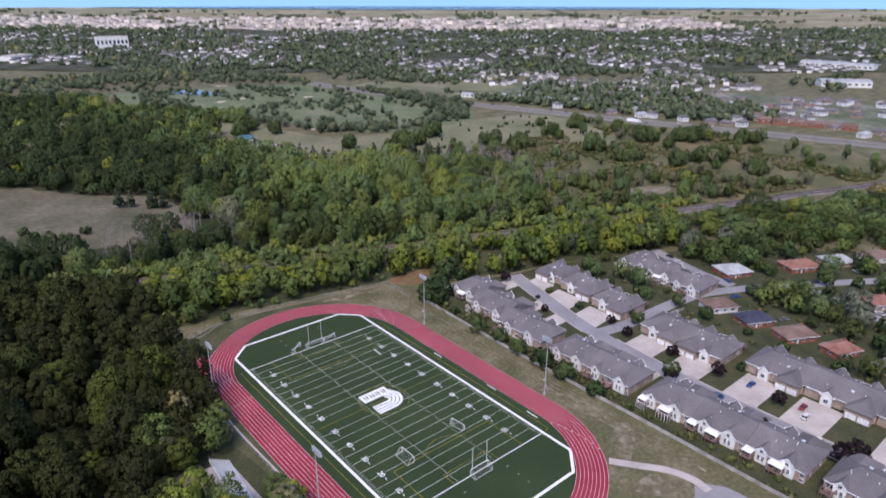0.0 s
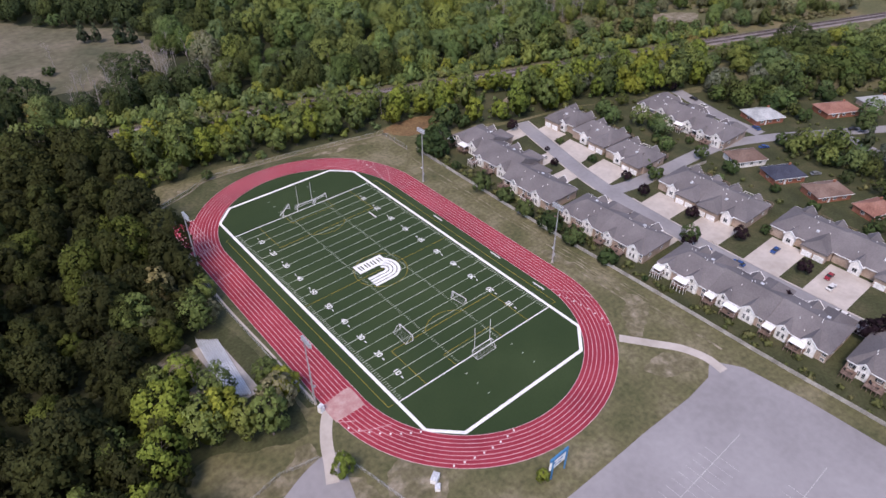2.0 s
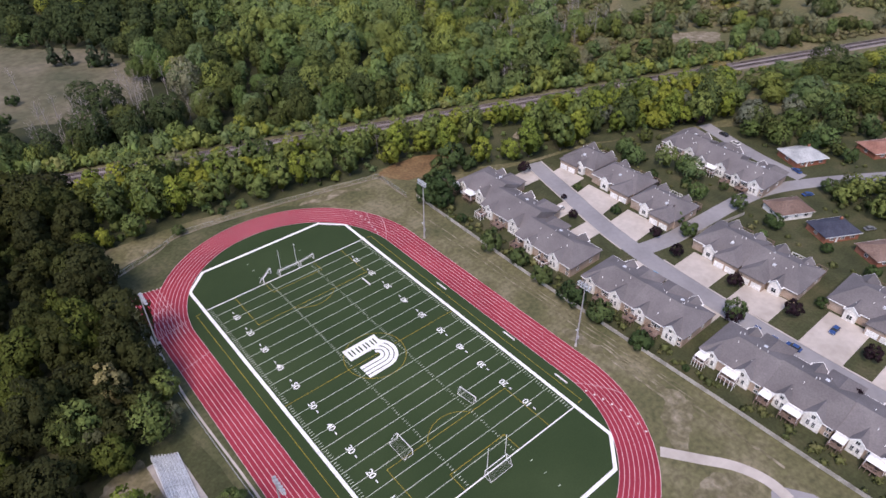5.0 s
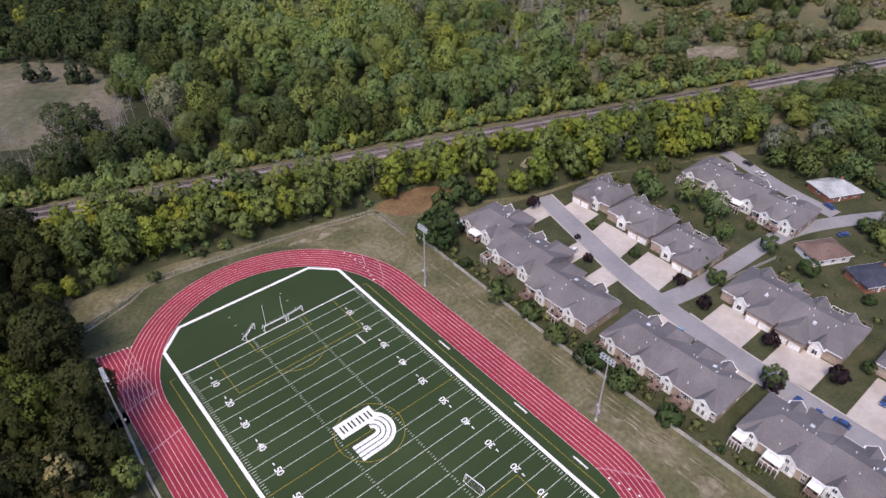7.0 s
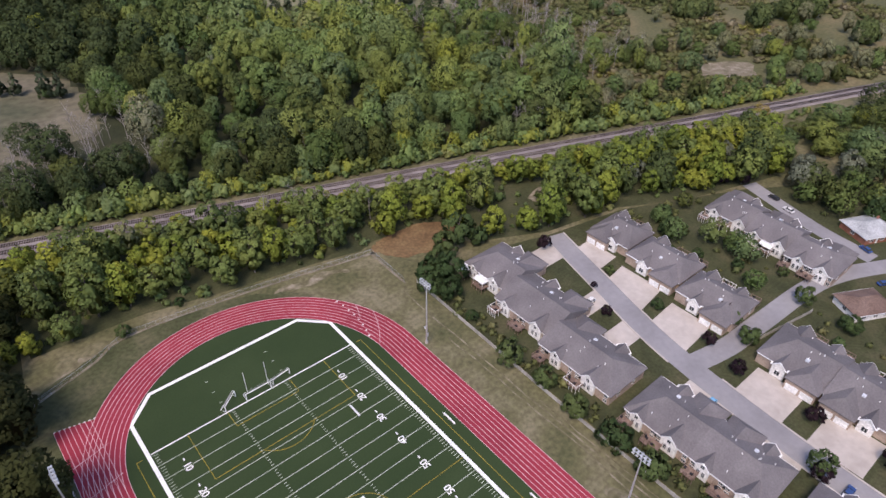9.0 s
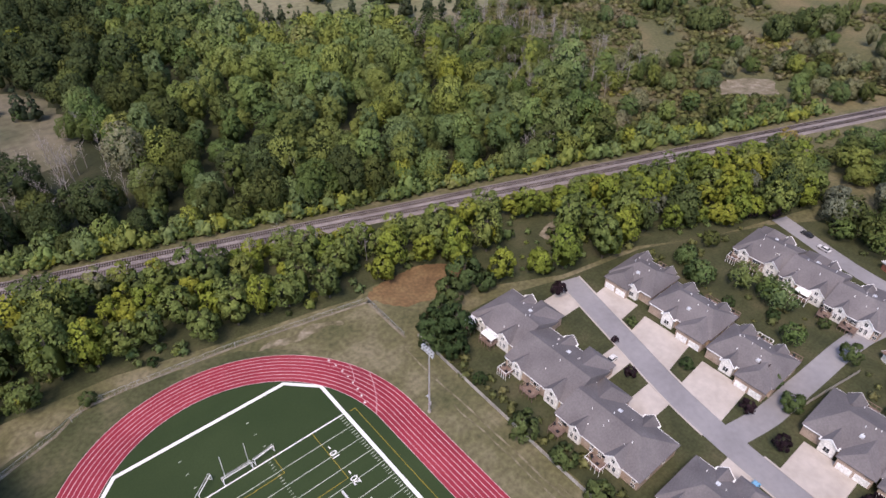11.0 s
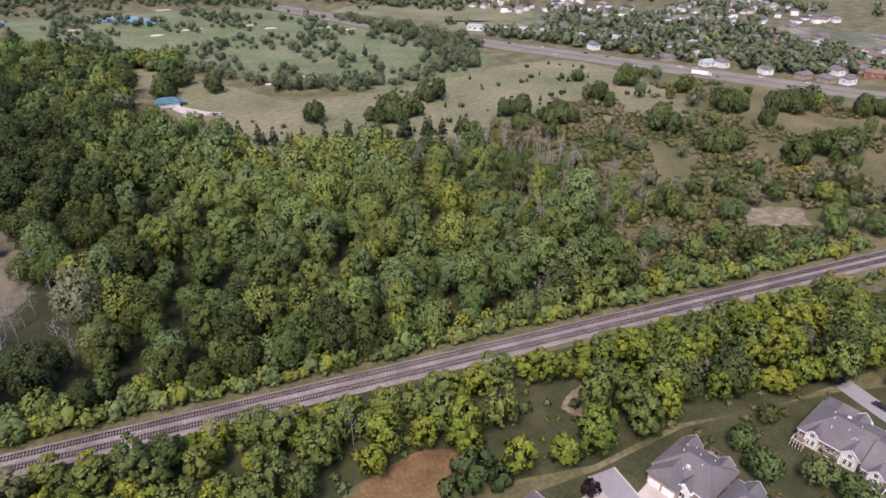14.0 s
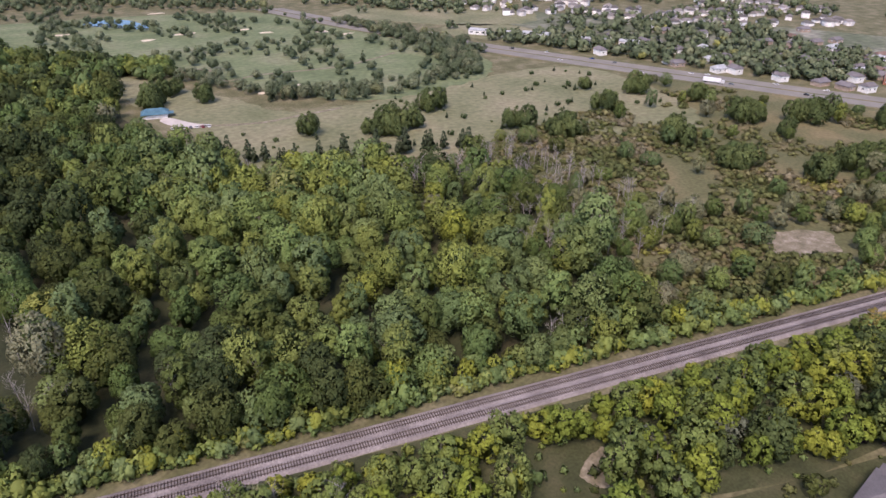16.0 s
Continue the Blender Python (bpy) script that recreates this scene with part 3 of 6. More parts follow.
for pts in ([(38, -78), (47, -76), (56, -68), (54, -60), (47, -66), (41, -72)], [(36, -84), (43, -88), (45, -95), (36, -94), (31, -88)], [(-64, -50), (-57, -45), (-55, -52), (-62, -57), (-74, -50)], [(-62, -66), (-54, -62), (-50, -70), (-56, -78)],
            [(-47, -68), (-38, -66), (-34, -76), (-42, -82), (-50, -76)], [(-76, 4), (-64, 8), (-66, -14), (-74, -14)], [(50, -30), (53, -33), (53, -43), (50, -41)], [(-42, 87), (-30, 86), (-24, 92), (-34, 95)], [(10, 86), (40, 84), (50, 80), (30, 82)]):
    patch("bare_patch", pts, 0.035, M["worn"], "trampled bare earth patch in the grass", "bare earth", ragged=2.5)
for x, y0, y1, w in ((54.4, -62, 34, 0.45), (56.3, -70, 60, 0.5), (57.8, -66, 0, 0.35), (54.9, -96, -66, 0.8), (51.2, -70, -34, 0.7), (53.4, -84, -40, 0.6)):
    pts = [(x + 0.7 * noise.noise((x, k * 0.4, 1)), y0 + (y1 - y0) * k / 30) for k in range(31)]
    tagged(part("worn_streak", add_strip(bmesh.new(), pts, w, 0.03, 0.2), M["worn"]), "pale worn wheel track in the dry grass", "bare earth", kind="structure")
patch("weed_bank", [(62, 84), (66, 74), (84, 70), (94, 76), (88, 84), (74, 88)], 0.06, M["rust"], "reddish dry weeds behind the fence", "weeds", ragged=2)
SANDS = ([(214, 116), (226, 122), (234, 114), (222, 105)], [(290, 98), (308, 108), (330, 92), (318, 80), (300, 86)], [(130, 72), (142, 76), (144, 66), (133, 64)])
for pts in SANDS:
    patch("sand_patch", pts, 0.12, M["earth"], "bare sandy clearing in the scrub", "bare earth", ragged=2.5)
patch("yard_lawn", [(62.2, 60), (92, 58), (118, 50), (150, 44), (200, 22), (236, 0), (300, -60), (300, -260), (62.2, -260)], 0.045, M["lawn"], "dark green garden lawns between the houses", "lawn", False)

ROAD = [(117.8, 49), (110, 22), (102, -7), (97.5, -40), (95.5, -75), (95.5, -110), (97, -160), (98, -260)]
SIDE = [(101, -19), (116, -22), (134, -23), (168, -26), (194, -37), (222, -54), (262, -80), (320, -120)]
strip("road", ROAD, 7.6, 0.10, M["road"], "narrow grey residential street", "road")
strip("road", SIDE, 6.6, 0.09, M["road"], "grey side street between gardens", "road")
strip("road", [(207, 22), (197, -10), (194, -32)], 7, 0.08, M["road"], "grey service lane behind the townhouses", "road")
strip("road", [(222, -54), (214, -80), (208, -120), (206, -220)], 7, 0.085, M["road"], "grey residential street with parked cars", "road")
for w in (-4.1, 4.1):
    lf, rt = strip_outline(smooth_loop(ROAD, 8, False), 8.1)
    side_pts = lf if w > 0 else rt
    keep = [p for p in side_pts if w < 0 or not (-26 < p[1] < -14)]
    for seg_pts in ([p for p in keep if p[1] > -16], [p for p in keep if p[1] < -24]):
        tagged(part("kerb", add_strip(bmesh.new(), seg_pts, 0.45, 0.2, 0.4), M["concrete"]), "pale concrete kerb along the street", "kerb", kind="structure")


def driveway(x0, x1, y0, y1, skew=0.0):
    patch("driveway", [(x0, y0), (x1, y0 + skew), (x1, y1 + skew), (x0, y1)], 0.075, M["concrete"], "pale concrete double driveway", "driveway", False)


for a in ((97, 114, 38, 47, 0), (90, 106, 13, 20, 0), (86, 103, -3, 5, 0), (83, 97, -31, -22, 0), (83, 96, -56, -44, 0), (83, 94, -74, -64, 0), (85, 93.5, -92, -82, 0), (86, 93, -114, -102, 0),
          (112, 125, 25.5, 38, 1), (108, 122.5, 4, 20, 2), (104, 119.5, -15, -1, 1), (101, 115, -46, -32, 0), (100.5, 115, -67, -53, 0), (99.5, 120, -90, -77, 0), (99.5, 120, -112, -98, 0), (99.5, 120, -140, -126, 0)):
    driveway(*a)

# ---- railway ----
def rail_frame():
    d = Vector((1, -0.348)).normalized()
    return d, Vector((-d.y, d.x))


RD, RN = rail_frame()


def on_rail(s, off):
    p = Vector((0, 151.8)) + RD * s + RN * off
    return p.x, p.y


def build_railway():
    bm = bmesh.new()
    prof = [(-5.3, -0.2), (-4.1, 0.55), (-0.9, 0.62), (0, 0.4), (0.9, 0.62), (4.1, 0.55), (5.3, -0.2)]
    rows = []
    for i in range(-110, 210):
        s = i * 5.0
        rows.append([bm.verts.new((*on_rail(s, o), z + 0.06 * noise.noise((s * 0.1, o, 1)))) for o, z in prof])
    for a, b in zip(rows, rows[1:]):
        for k in range(len(prof) - 1):
            bm.faces.new((a[k], b[k], b[k + 1], a[k + 1]))
    bed = tagged(part("railway_bed", bm, M["ballast"]), "double-track railway on pale grey ballast through the woods", "railway", kind="structure")
    for off in (-2.2, 2.2):
        for g in (-0.75, 0.75):
            b2 = bmesh.new()
            ring = [[b2.verts.new((*on_rail(s, off + g + w), z)) for w, z in ((-0.05, 0.66), (0.05, 0.66), (0.05, 0.84), (-0.05, 0.84))] for s in range(-500, 1001, 50)]
            for a, b in zip(ring, ring[1:]):
                for k in range(4):
                    b2.faces.new((a[k], b[k], b[(k + 1) % 4], a[(k + 1) % 4]))
            part("rail", b2, M["rail"], bed, "rusty steel rail")
    me = finish(box(-0.13, 0.13, -1.3, 1.3, 0.55, 0.72), "sleeper", M["sleeper"])
    rest = bmesh.new()
    ang = math.degrees(math.atan2(RD.y, RD.x))
    for off in (-2.2, 2.2):
        for i in range(-260, 640):
            s = 0.8 * i + 0.06 * math.sin(i * 7.3)
            x, y = on_rail(s, off)
            if 85 < x < 190:
                shared("sleeper", me, bed, pose(x, y, 0, 0, 0, ang + 2 * math.sin(i * 3.1)))
            else:
                p = [Vector(on_rail(s + a, off + b)) for a, b in ((-0.13, -1.3), (0.13, -1.3), (0.13, 1.3), (-0.13, 1.3))]
                rest.faces.new([rest.verts.new((*q, 0.72)) for q in p])
    bmesh.ops.solidify(rest, geom=rest.faces[:], thickness=0.1)
    part("sleepers", rest, M["sleeper"], bed, "dark timber sleepers further along the line")["kind"] = "stuff"


build_railway()

# ---- highway and far ground ----
HIGHWAY = [(418, 900), (444, 690), (475, 530), (506, 420), (542, 300), (569, 212), (590, 150), (640, -20), (690, -260), (760, -600)]
strip("highway", HIGHWAY, 44, 0.16, M["scrub"], "grassy highway reserve", "verge")
for off in (-9.3, 9.3):
    lf, rt = strip_outline(smooth_loop(HIGHWAY, 8, False), abs(off) * 2)
    tagged(part("carriageway", add_strip(bmesh.new(), lf if off > 0 else rt, 15.5, 0.24, 0.2), M["highway"]), "grey highway carriageway with passing traffic", "highway", kind="structure")
for pts, key, label, cat in (([(205, 849), (231, 866), (257, 847), (257, 780), (228, 811)], "water", "golf course pond", "pond"),
                             ([(100, 905), (118, 925), (130, 900), (112, 880)], "water", "small golf course pond", "pond")):
    patch("pond", pts, 0.2, M[key], label, cat)
for x, y, a, b in ((234, 720, 7, 4), (276, 730, 14, 5), (334, 716, 10, 4), (350, 686, 7, 5), (356, 613, 8, 4), (401, 655, 7, 6), (410, 628, 12, 4), (263, 472, 9, 2.5), (235, 468, 4, 2.5), (232, 930, 12, 6), (300, 880, 10, 5), (172, 800, 8, 4)):
    patch("bunker", [(x + a * math.cos(q) * (1 + 0.25 * math.sin(3 * q + x)), y + b * math.sin(q) * (1 + 0.25 * math.cos(2 * q + y))) for q in [i * math.pi / 5 for i in range(10)]], 0.22, M["sand"], "pale sand bunker on the golf course", "bunker")
strip("footpath", [(166, 420), (200, 402), (226, 400), (262, 398)], 3.5, 0.2, M["earth"], "sandy track across the meadow", "path")
strip("footpath", [(205, 590), (232, 560), (228, 520), (262, 520), (330, 505), (400, 520)], 3.0, 0.2, M["earth"], "winding golf cart path", "path")
patch("yard", [(150, 447), (154, 428), (166, 416), (174, 418), (166, 428), (157, 450)], 0.2, M["concrete"], "pale gravel yard beside the blue-roofed building", "yard")
for pts in ([(470, 740), (560, 760), (700, 660), (640, 560), (540, 600)], [(500, 560), (540, 480), (580, 470), (600, 540), (550, 600)]):
    patch("field", pts, 0.17, M["hay"], "pale dry field beyond the highway", "field", ragged=8)


def far_patch(name, x0, x1, d0, d1, key, label, cat):
    """A band of land a long way off, by distance d and side step x along the view's heading."""
    h = radians(40)
    f, r = Vector((math.sin(h), math.cos(h))), Vector((math.cos(h), -math.sin(h)))
    bm = bmesh.new()
    n, m = 40, 9
    rows = []
    for i in range(n + 1):
        x = x0 + (x1 - x0) * i / n
        a, b = d0 + 40 * noise.noise((x * 0.004, d0, 2)), d1 + 60 * noise.noise((x * 0.004, d1, 5))
        row = []
        for k in range(m + 1):
            d = a + (b - a) * k / m
            p = f * d + r * x
            row.append(bm.verts.new((p.x, p.y, float(ground_z(p.x, p.y)) + 0.8 + d * 0.0005)))
        rows.append(row)
    for a, b in zip(rows, rows[1:]):
        for k in range(m):
            bm.faces.new((a[k], b[k], b[k + 1], a[k + 1]))
    bmesh.ops.solidify(bm, geom=bm.faces[:], thickness=1.5)
    tagged(part(name, bm, M[key]), label, cat, kind="structure")


patch("suburb_ground", [(600, 560), (640, 330), (690, 60), (760, -250), (1200, -500), (1150, 100), (900, 560), (640, 760)], 0.12, M["suburb"], "green gardens and verges beyond the highway", "ground")
far_patch("suburb_ground", -1500, 2600, 1050, 2240, "suburb", "green wooded suburbs a long way off", "ground")
far_patch("field", 700, 3600, 2300, 3950, "farm", "pale ripe farmland a long way off", "field")
far_patch("field", -3400, 650, 2900, 3950, "farm", "pale far fields behind the city", "field")
far_patch("city_ground", -1500, 900, 2250, 2820, "city", "pale far city quarter, sunlight put into its ground colour", "city ground")
far_patch("lake", -4300, 2600, 4050, 5200, "water", "blue lake at the horizon", "lake")

# the open sky low over the lake
bm = bmesh.new()
arc = [[bm.verts.new((4600 * math.sin(radians(40 + a)), 4600 * math.cos(radians(40 + a)), z)) for a in range(-56, 58, 4)] for z in (-20, 60, 900)]
for lo, hi in zip(arc, arc[1:]):
    for i in range(len(lo) - 1):
        bm.faces.new((lo[i], lo[i + 1], hi[i + 1], hi[i]))
tagged(part("backdrop", bm, M["sky"]), "plain pale blue sky low over the horizon", "sky", kind="structure")

# ---- trees ----
def leaf_cloud(rng, n, h, r, base=0.28, lobes=9, size=0.9, conic=False, rings=4):
    """Leaf clumps over a domed crown of many small boughs, and a low core."""
    mid = h * (base + (1 - base) * 0.42)
    up, down = h - mid, mid - h * base
    count = lobes + 5
    cen, rad, way = [], [], []
    for i in range(count):
        u = (i + rng.uniform(0.2, 0.8)) / count
        a = 2.39996 * i + rng.uniform(-0.35, 0.35)
        if conic:
            k = 0.62 * r * (1 - u) * rng.uniform(0.8, 1.15)
            cen.append((k * math.cos(a), k * math.sin(a), h * (base + 0.08 + (0.86 - base) * u)))
            rad.append(r * (0.2 + 0.3 * (1 - u)))
            way.append((math.cos(a), math.sin(a), 0.5))
            continue
        z = -0.55 + 1.5 * u
        q = math.sqrt(max(0.0, 1 - min(1.0, z) ** 2))
        g = rng.uniform(0.62, 0.82)
        way.append((q * math.cos(a), q * math.sin(a), min(1.0, z)))
        cen.append((q * math.cos(a) * g * r, q * math.sin(a) * g * r, mid + z * g * (up if z > 0 else down)))
        rad.append(r * rng.uniform(0.28, 0.44))
    cen, rad, way = np.array(cen), np.array(rad), np.array(way)
    which = rng.choice(len(rad), n, p=rad ** 2 / (rad ** 2).sum())
    d = rng.normal(size=(n, 3))
    d /= np.linalg.norm(d, axis=1, keepdims=True)
    d += way[which] * 0.75
    d[:, 2] += 0.15
    d /= np.linalg.norm(d, axis=1, keepdims=True) + 1e-9
    c = cen[which] + d * np.array([1, 1, 1.05]) * (rad[which] * rng.uniform(0.66, 1.12, n))[:, None]
    nrm = d + rng.normal(scale=0.4, size=(n, 3))
    nrm /= np.linalg.norm(nrm, axis=1, keepdims=True)
    u = np.cross(nrm, rng.normal(size=(n, 3)))
    u /= np.linalg.norm(u, axis=1, keepdims=True)
    w = np.cross(nrm, u)
    s = (size * rng.uniform(0.6, 1.3, n))[:, None]
    leaf = np.stack([c + u * s * 0.62, c - u * s * 0.42 + w * s * 0.55, c - u * s * 0.42 - w * s * 0.55], 1)
    verts = leaf.reshape(-1, 3)
    tris = np.arange(n)[:, None] * 3 + [0, 1, 2]
    # core
    k = 7 if rings > 2 else 5
    cv = [(0, 0, h * base)]
    for a in range(rings):
        t = (a + 0.7) / rings
        rr = r * (0.38 if rings > 3 else 0.72) * math.sin(math.pi * min(0.96, 0.25 + 0.62 * t))
        if conic:
            rr = r * 0.62 * (1.05 - t)
        for b in range(k):
            q = 2 * math.pi * b / k
            m = rng.uniform(0.8, 1.15)
            cv.append((rr * m * math.cos(q), rr * m * math.sin(q), h * (base + ((0.62 if rings > 3 else 0.8) - base) * t)))
    cv.append((0, 0, h * (0.64 if rings > 3 else 0.88)))
    o = len(verts)
    ct = []
    for b in range(k):
        ct.append((o, o + 1 + (b + 1) % k, o + 1 + b))
        for a in range(rings - 1):
            p, q = o + 1 + a * k + b, o + 1 + a * k + (b + 1) % k
            ct += [(p, q, q + k), (p, q + k, p + k)]
        p = o + 1 + (rings - 1) * k
        ct.append((p + b, p + (b + 1) % k, o + len(cv) - 1))
    out = (c - np.array([0, 0, mid])) / np.array([r, r, max(up, down)])
    out /= np.linalg.norm(out, axis=1, keepdims=True)
    puff = np.repeat(d * 0.45 + out * 1.0 + nrm * 0.25, 3, axis=0)
    cv = np.array(cv)
    cp = cv - np.array([0, 0, h * 0.5])
    puff = np.vstack([puff, cp])
    puff /= np.linalg.norm(puff, axis=1, keepdims=True) + 1e-9
    return np.vstack([verts, cv]), np.vstack([tris, ct]), puff


def grove(name, places, templates, mat, label, category, rng, tints):
    """Many trees joined into one object. places: rows of x, y, scale across, scale up."""
    vs, ts, ti, pf, o = [], [], [], [], 0
    kinds = rng.integers(0, len(templates), len(places))
    for (x, y, sx, sz), k, tint in zip(places, kinds, tints):
        v, t, p = templates[k]
        a = rng.uniform(0, 2 * math.pi)
        c, s = math.cos(a) * sx, math.sin(a) * sx
        w = np.empty_like(v)
        w[:, 0] = v[:, 0] * c - v[:, 1] * s + x
        w[:, 1] = v[:, 0] * s + v[:, 1] * c + y
        w[:, 2] = v[:, 2] * sz + float(ground_z(x, y))
        r = p.copy()
        r[:, 0], r[:, 1] = (p[:, 0] * c - p[:, 1] * s) / sx, (p[:, 0] * s + p[:, 1] * c) / sx
        pf.append(r)
        vs.append(w)
        ts.append(t + o)
        ti.append(np.full(len(v), tint))
        o += len(v)
    ob = new(name, raw_mesh(name, np.vstack(vs), np.vstack(ts), mat, np.concatenate(ti), np.vstack(pf)))
    return tagged(ob, label, category, kind="stuff")


def scatter(rng, outline, step, keep=None, jitter=0.42):
    xs, ys = [p[0] for p in outline], [p[1] for p in outline]
    gx, gy = np.meshgrid(np.arange(float(min(xs)), max(xs), step), np.arange(float(min(ys)), max(ys), step))
    gx[1::2] += step / 2
    x = (gx + rng.uniform(-jitter, jitter, gx.shape) * step).ravel()
    y = (gy + rng.uniform(-jitter, jitter, gy.shape) * step).ravel()
    ok = inside(outline, x, y)
    if keep is not None:
        ok &= keep(x, y)
    return x[ok], y[ok]


def seen_land(x, y):
    """Land that lies ahead of the flight line or beside it."""
    h = radians(40)
    f = (x + 113) * math.sin(h) + (y + 168) * math.cos(h)
    s = (x + 113) * math.cos(h) - (y + 168) * math.sin(h)
    return (f > 30) & (np.abs(s) < 45 + 0.78 * f)


def tint_at(rng, x, y, yellow):
    """Mostly greens in soft drifts, some yellow, a few grey and orange."""
    drift = np.array([noise.noise((a * 0.018, b * 0.018, 4)) for a, b in zip(x, y)])
    # Tint also paints light: a sun patch mid-woods, cloud shade towards the west.
    sun_patch = np.exp(-((x - 140) ** 2 + (y - 225) ** 2) / 110 ** 2)
    t = np.clip(0.24 + 0.36 * drift + 0.4 * sun_patch - 0.44 * np.clip((120 - x) / 110, 0, 1) + 0.34 * np.clip((-30 - x) / 20, 0, 1) * (y < 175) + rng.normal(scale=0.17, size=len(x)), 0, 0.75)
    u = rng.random(len(x))
    t = np.where(u < yellow, rng.uniform(0.76, 0.9, len(x)), t)
    t = np.where(u > 0.99, 0.94, t)
    return np.where(u > 0.9992, 1.0, t)


rng = np.random.default_rng(11)
NEAR = [leaf_cloud(rng, 1900, h, r, 0.06, lb, 0.7) for h, r, lb in ((17, 6.0, 22), (19, 6.8, 28), (15, 5.7, 20), (20, 5.2, 18), (16, 7.0, 28), (21, 5.9, 22))]
MID = [leaf_cloud(rng, 600, h, r, 0.08, lb, 1.1) for h, r, lb in ((16, 6.2, 18), (17, 6.8, 20), (14, 5.6, 16), (16, 7.0, 20))]
FAR = [leaf_cloud(rng, 200, h, r, 0.1, lb, 1.8, False, 3) for h, r, lb in ((15, 6.0, 10), (16, 6.8, 11), (13, 5.6, 9))]
LOW = [leaf_cloud(rng, 40, 10, 4.4, 0.08, 3, 2.3, False, 2), leaf_cloud(rng, 40, 9, 4.8, 0.08, 3, 2.4, False, 2), leaf_cloud(rng, 36, 11, 3.8, 0.08, 3, 2.0, False, 2)]
FINE = [leaf_cloud(rng, 1600, h, r, 0.06, lb, 0.66) for h, r, lb in ((18, 4.8, 16), (20, 5.3, 19), (16, 4.5, 15), (17, 5.3, 18))]
BUSH = [leaf_cloud(rng, 105, 3.4, 1.9, 0.02, 4, 0.62, False, 2), leaf_cloud(rng, 115, 4.2, 2.2, 0.02, 5, 0.66, False, 2), leaf_cloud(rng, 95, 2.6, 2.0, 0.02, 4, 0.6, False, 2)]


def woods(name, outline, step, label, yellow, near, up=(0.72, 1.22), holes=(), extra=None, mat="leaf", tall=None):
    def keep(x, y):
        ok = seen_land(x, y)
        for hole in holes:
            ok &= ~inside(hole, x, y)
        if extra is not None:
            ok &= extra(x, y)
        return ok
    x, y = scatter(rng, outline, step, keep)
    s = rng.uniform(0.62, 1.2, len(x))
    s = np.where(rng.random(len(x)) < 0.1, s * 1.25, s)
    z = s * rng.uniform(*up, len(x))
    tints = tint_at(rng, x, y, yellow)
    close = near(x, y)
    off = ~close & (y + 0.3 * x > 560)
    for sel, tpl in ((close, tall or NEAR), (~close & ~off, MID), (off, FAR)):
        if sel.any():
            grove(name, np.stack([x, y, s, z], 1)[sel], tpl, M[mat], label, "woodland", rng, tints[sel])


def off_rail(x, y):
    return np.abs(y - rail_y(x)) > 11.5


def off_sand(x, y):
    return ~(inside(SANDS[0], x, y) | inside(SANDS[1], x, y))


woods("woodland", WEST_WOODS, 8.2, "dense dark green deciduous woods beside the track, cloud shade put into the leaf colour", 0.07, lambda x, y: (x > -130) & (y < 130), extra=off_rail, mat="leaf_dark", tall=FINE)
YARD = [(132, 480), (120, 440), (132, 396), (178, 378), (196, 430), (172, 480)]
BARE = [(-100, 256), (-96, 236), (-44, 196), (2, 180), (22, 196), (30, 236), (30, 262), (12, 240), (-30, 230), (-84, 262)]
woods("woodland", NORTH_WOODS, 10.8, "dense mixed green deciduous woods beyond the railway", 0.03, lambda x, y: y + 0.3 * x < 300, holes=(FIELD, YARD), extra=lambda x, y: off_rail(x, y) & ~(inside(BARE, x, y) & (rng.random(len(x)) < np.where(y > rail_y(x) + 34, 0.85, 0.4))))

EAST_WOODS = [(262, 50), (238, 12), (300, -44), (420, -66), (640, -130), (700, -120), (560, -62), (420, -12)]
woods("woodland", EAST_WOODS, 9.5, "mixed pale and dark green woods south of the railway", 0.05, lambda x, y: x < 330, up=(0.5, 0.7), extra=lambda x, y: rail_y(x) - y > 24)
woods("woodland", [(150, 600), (190, 548), (210, 560), (205, 612), (150, 660), (115, 690), (100, 690)], 8.5, "trees along the edge of the golf course", 0.05, lambda x, y: x < -999, up=(0.6, 0.9))
# scrub and far trees
x, y = scatter(rng, SCRUB, 3.7, lambda a, b: seen_land(a, b) & off_rail(a, b) & (np.array([noise.noise((p * 0.02, q * 0.02, 7)) for p, q in zip(a, b)]) + rng.uniform(-0.25, 0.25, len(a)) > -0.46 + 0.0027 * (a - 230)) & off_sand(a, b))
s = rng.uniform(0.5, 1.4, len(x))
hue = np.array([noise.noise((a * 0.03, b * 0.03, 12)) for a, b in zip(x, y)])
grove("scrub", np.stack([x, y, s * 1.15, s * rng.uniform(0.5, 0.85, len(x))], 1), BUSH, M["leaf_scrub"], "grey-green and brownish scrub bushes", "scrub", rng, np.clip(0.42 + 0.7 * hue + rng.normal(scale=0.14, size=len(x)), 0, 1))
x, y = scatter(rng, SCRUB, 10, lambda a, b: seen_land(a, b) & off_rail(a, b) & off_sand(a, b) & (rng.random(len(a)) < np.where(a + b < 450, 0.5, 0.1)))
grove("woodland", np.stack([x, y, rng.uniform(0.5, 0.9, len(x)), rng.uniform(0.45, 0.8, len(x))], 1), NEAR, M["leaf"], "young trees standing in the scrub", "woodland", rng, np.where(rng.random(len(x)) < 0.25, 0.93, np.clip(tint_at(rng, x, y, 0.12) + 0.1, 0, 0.95)))
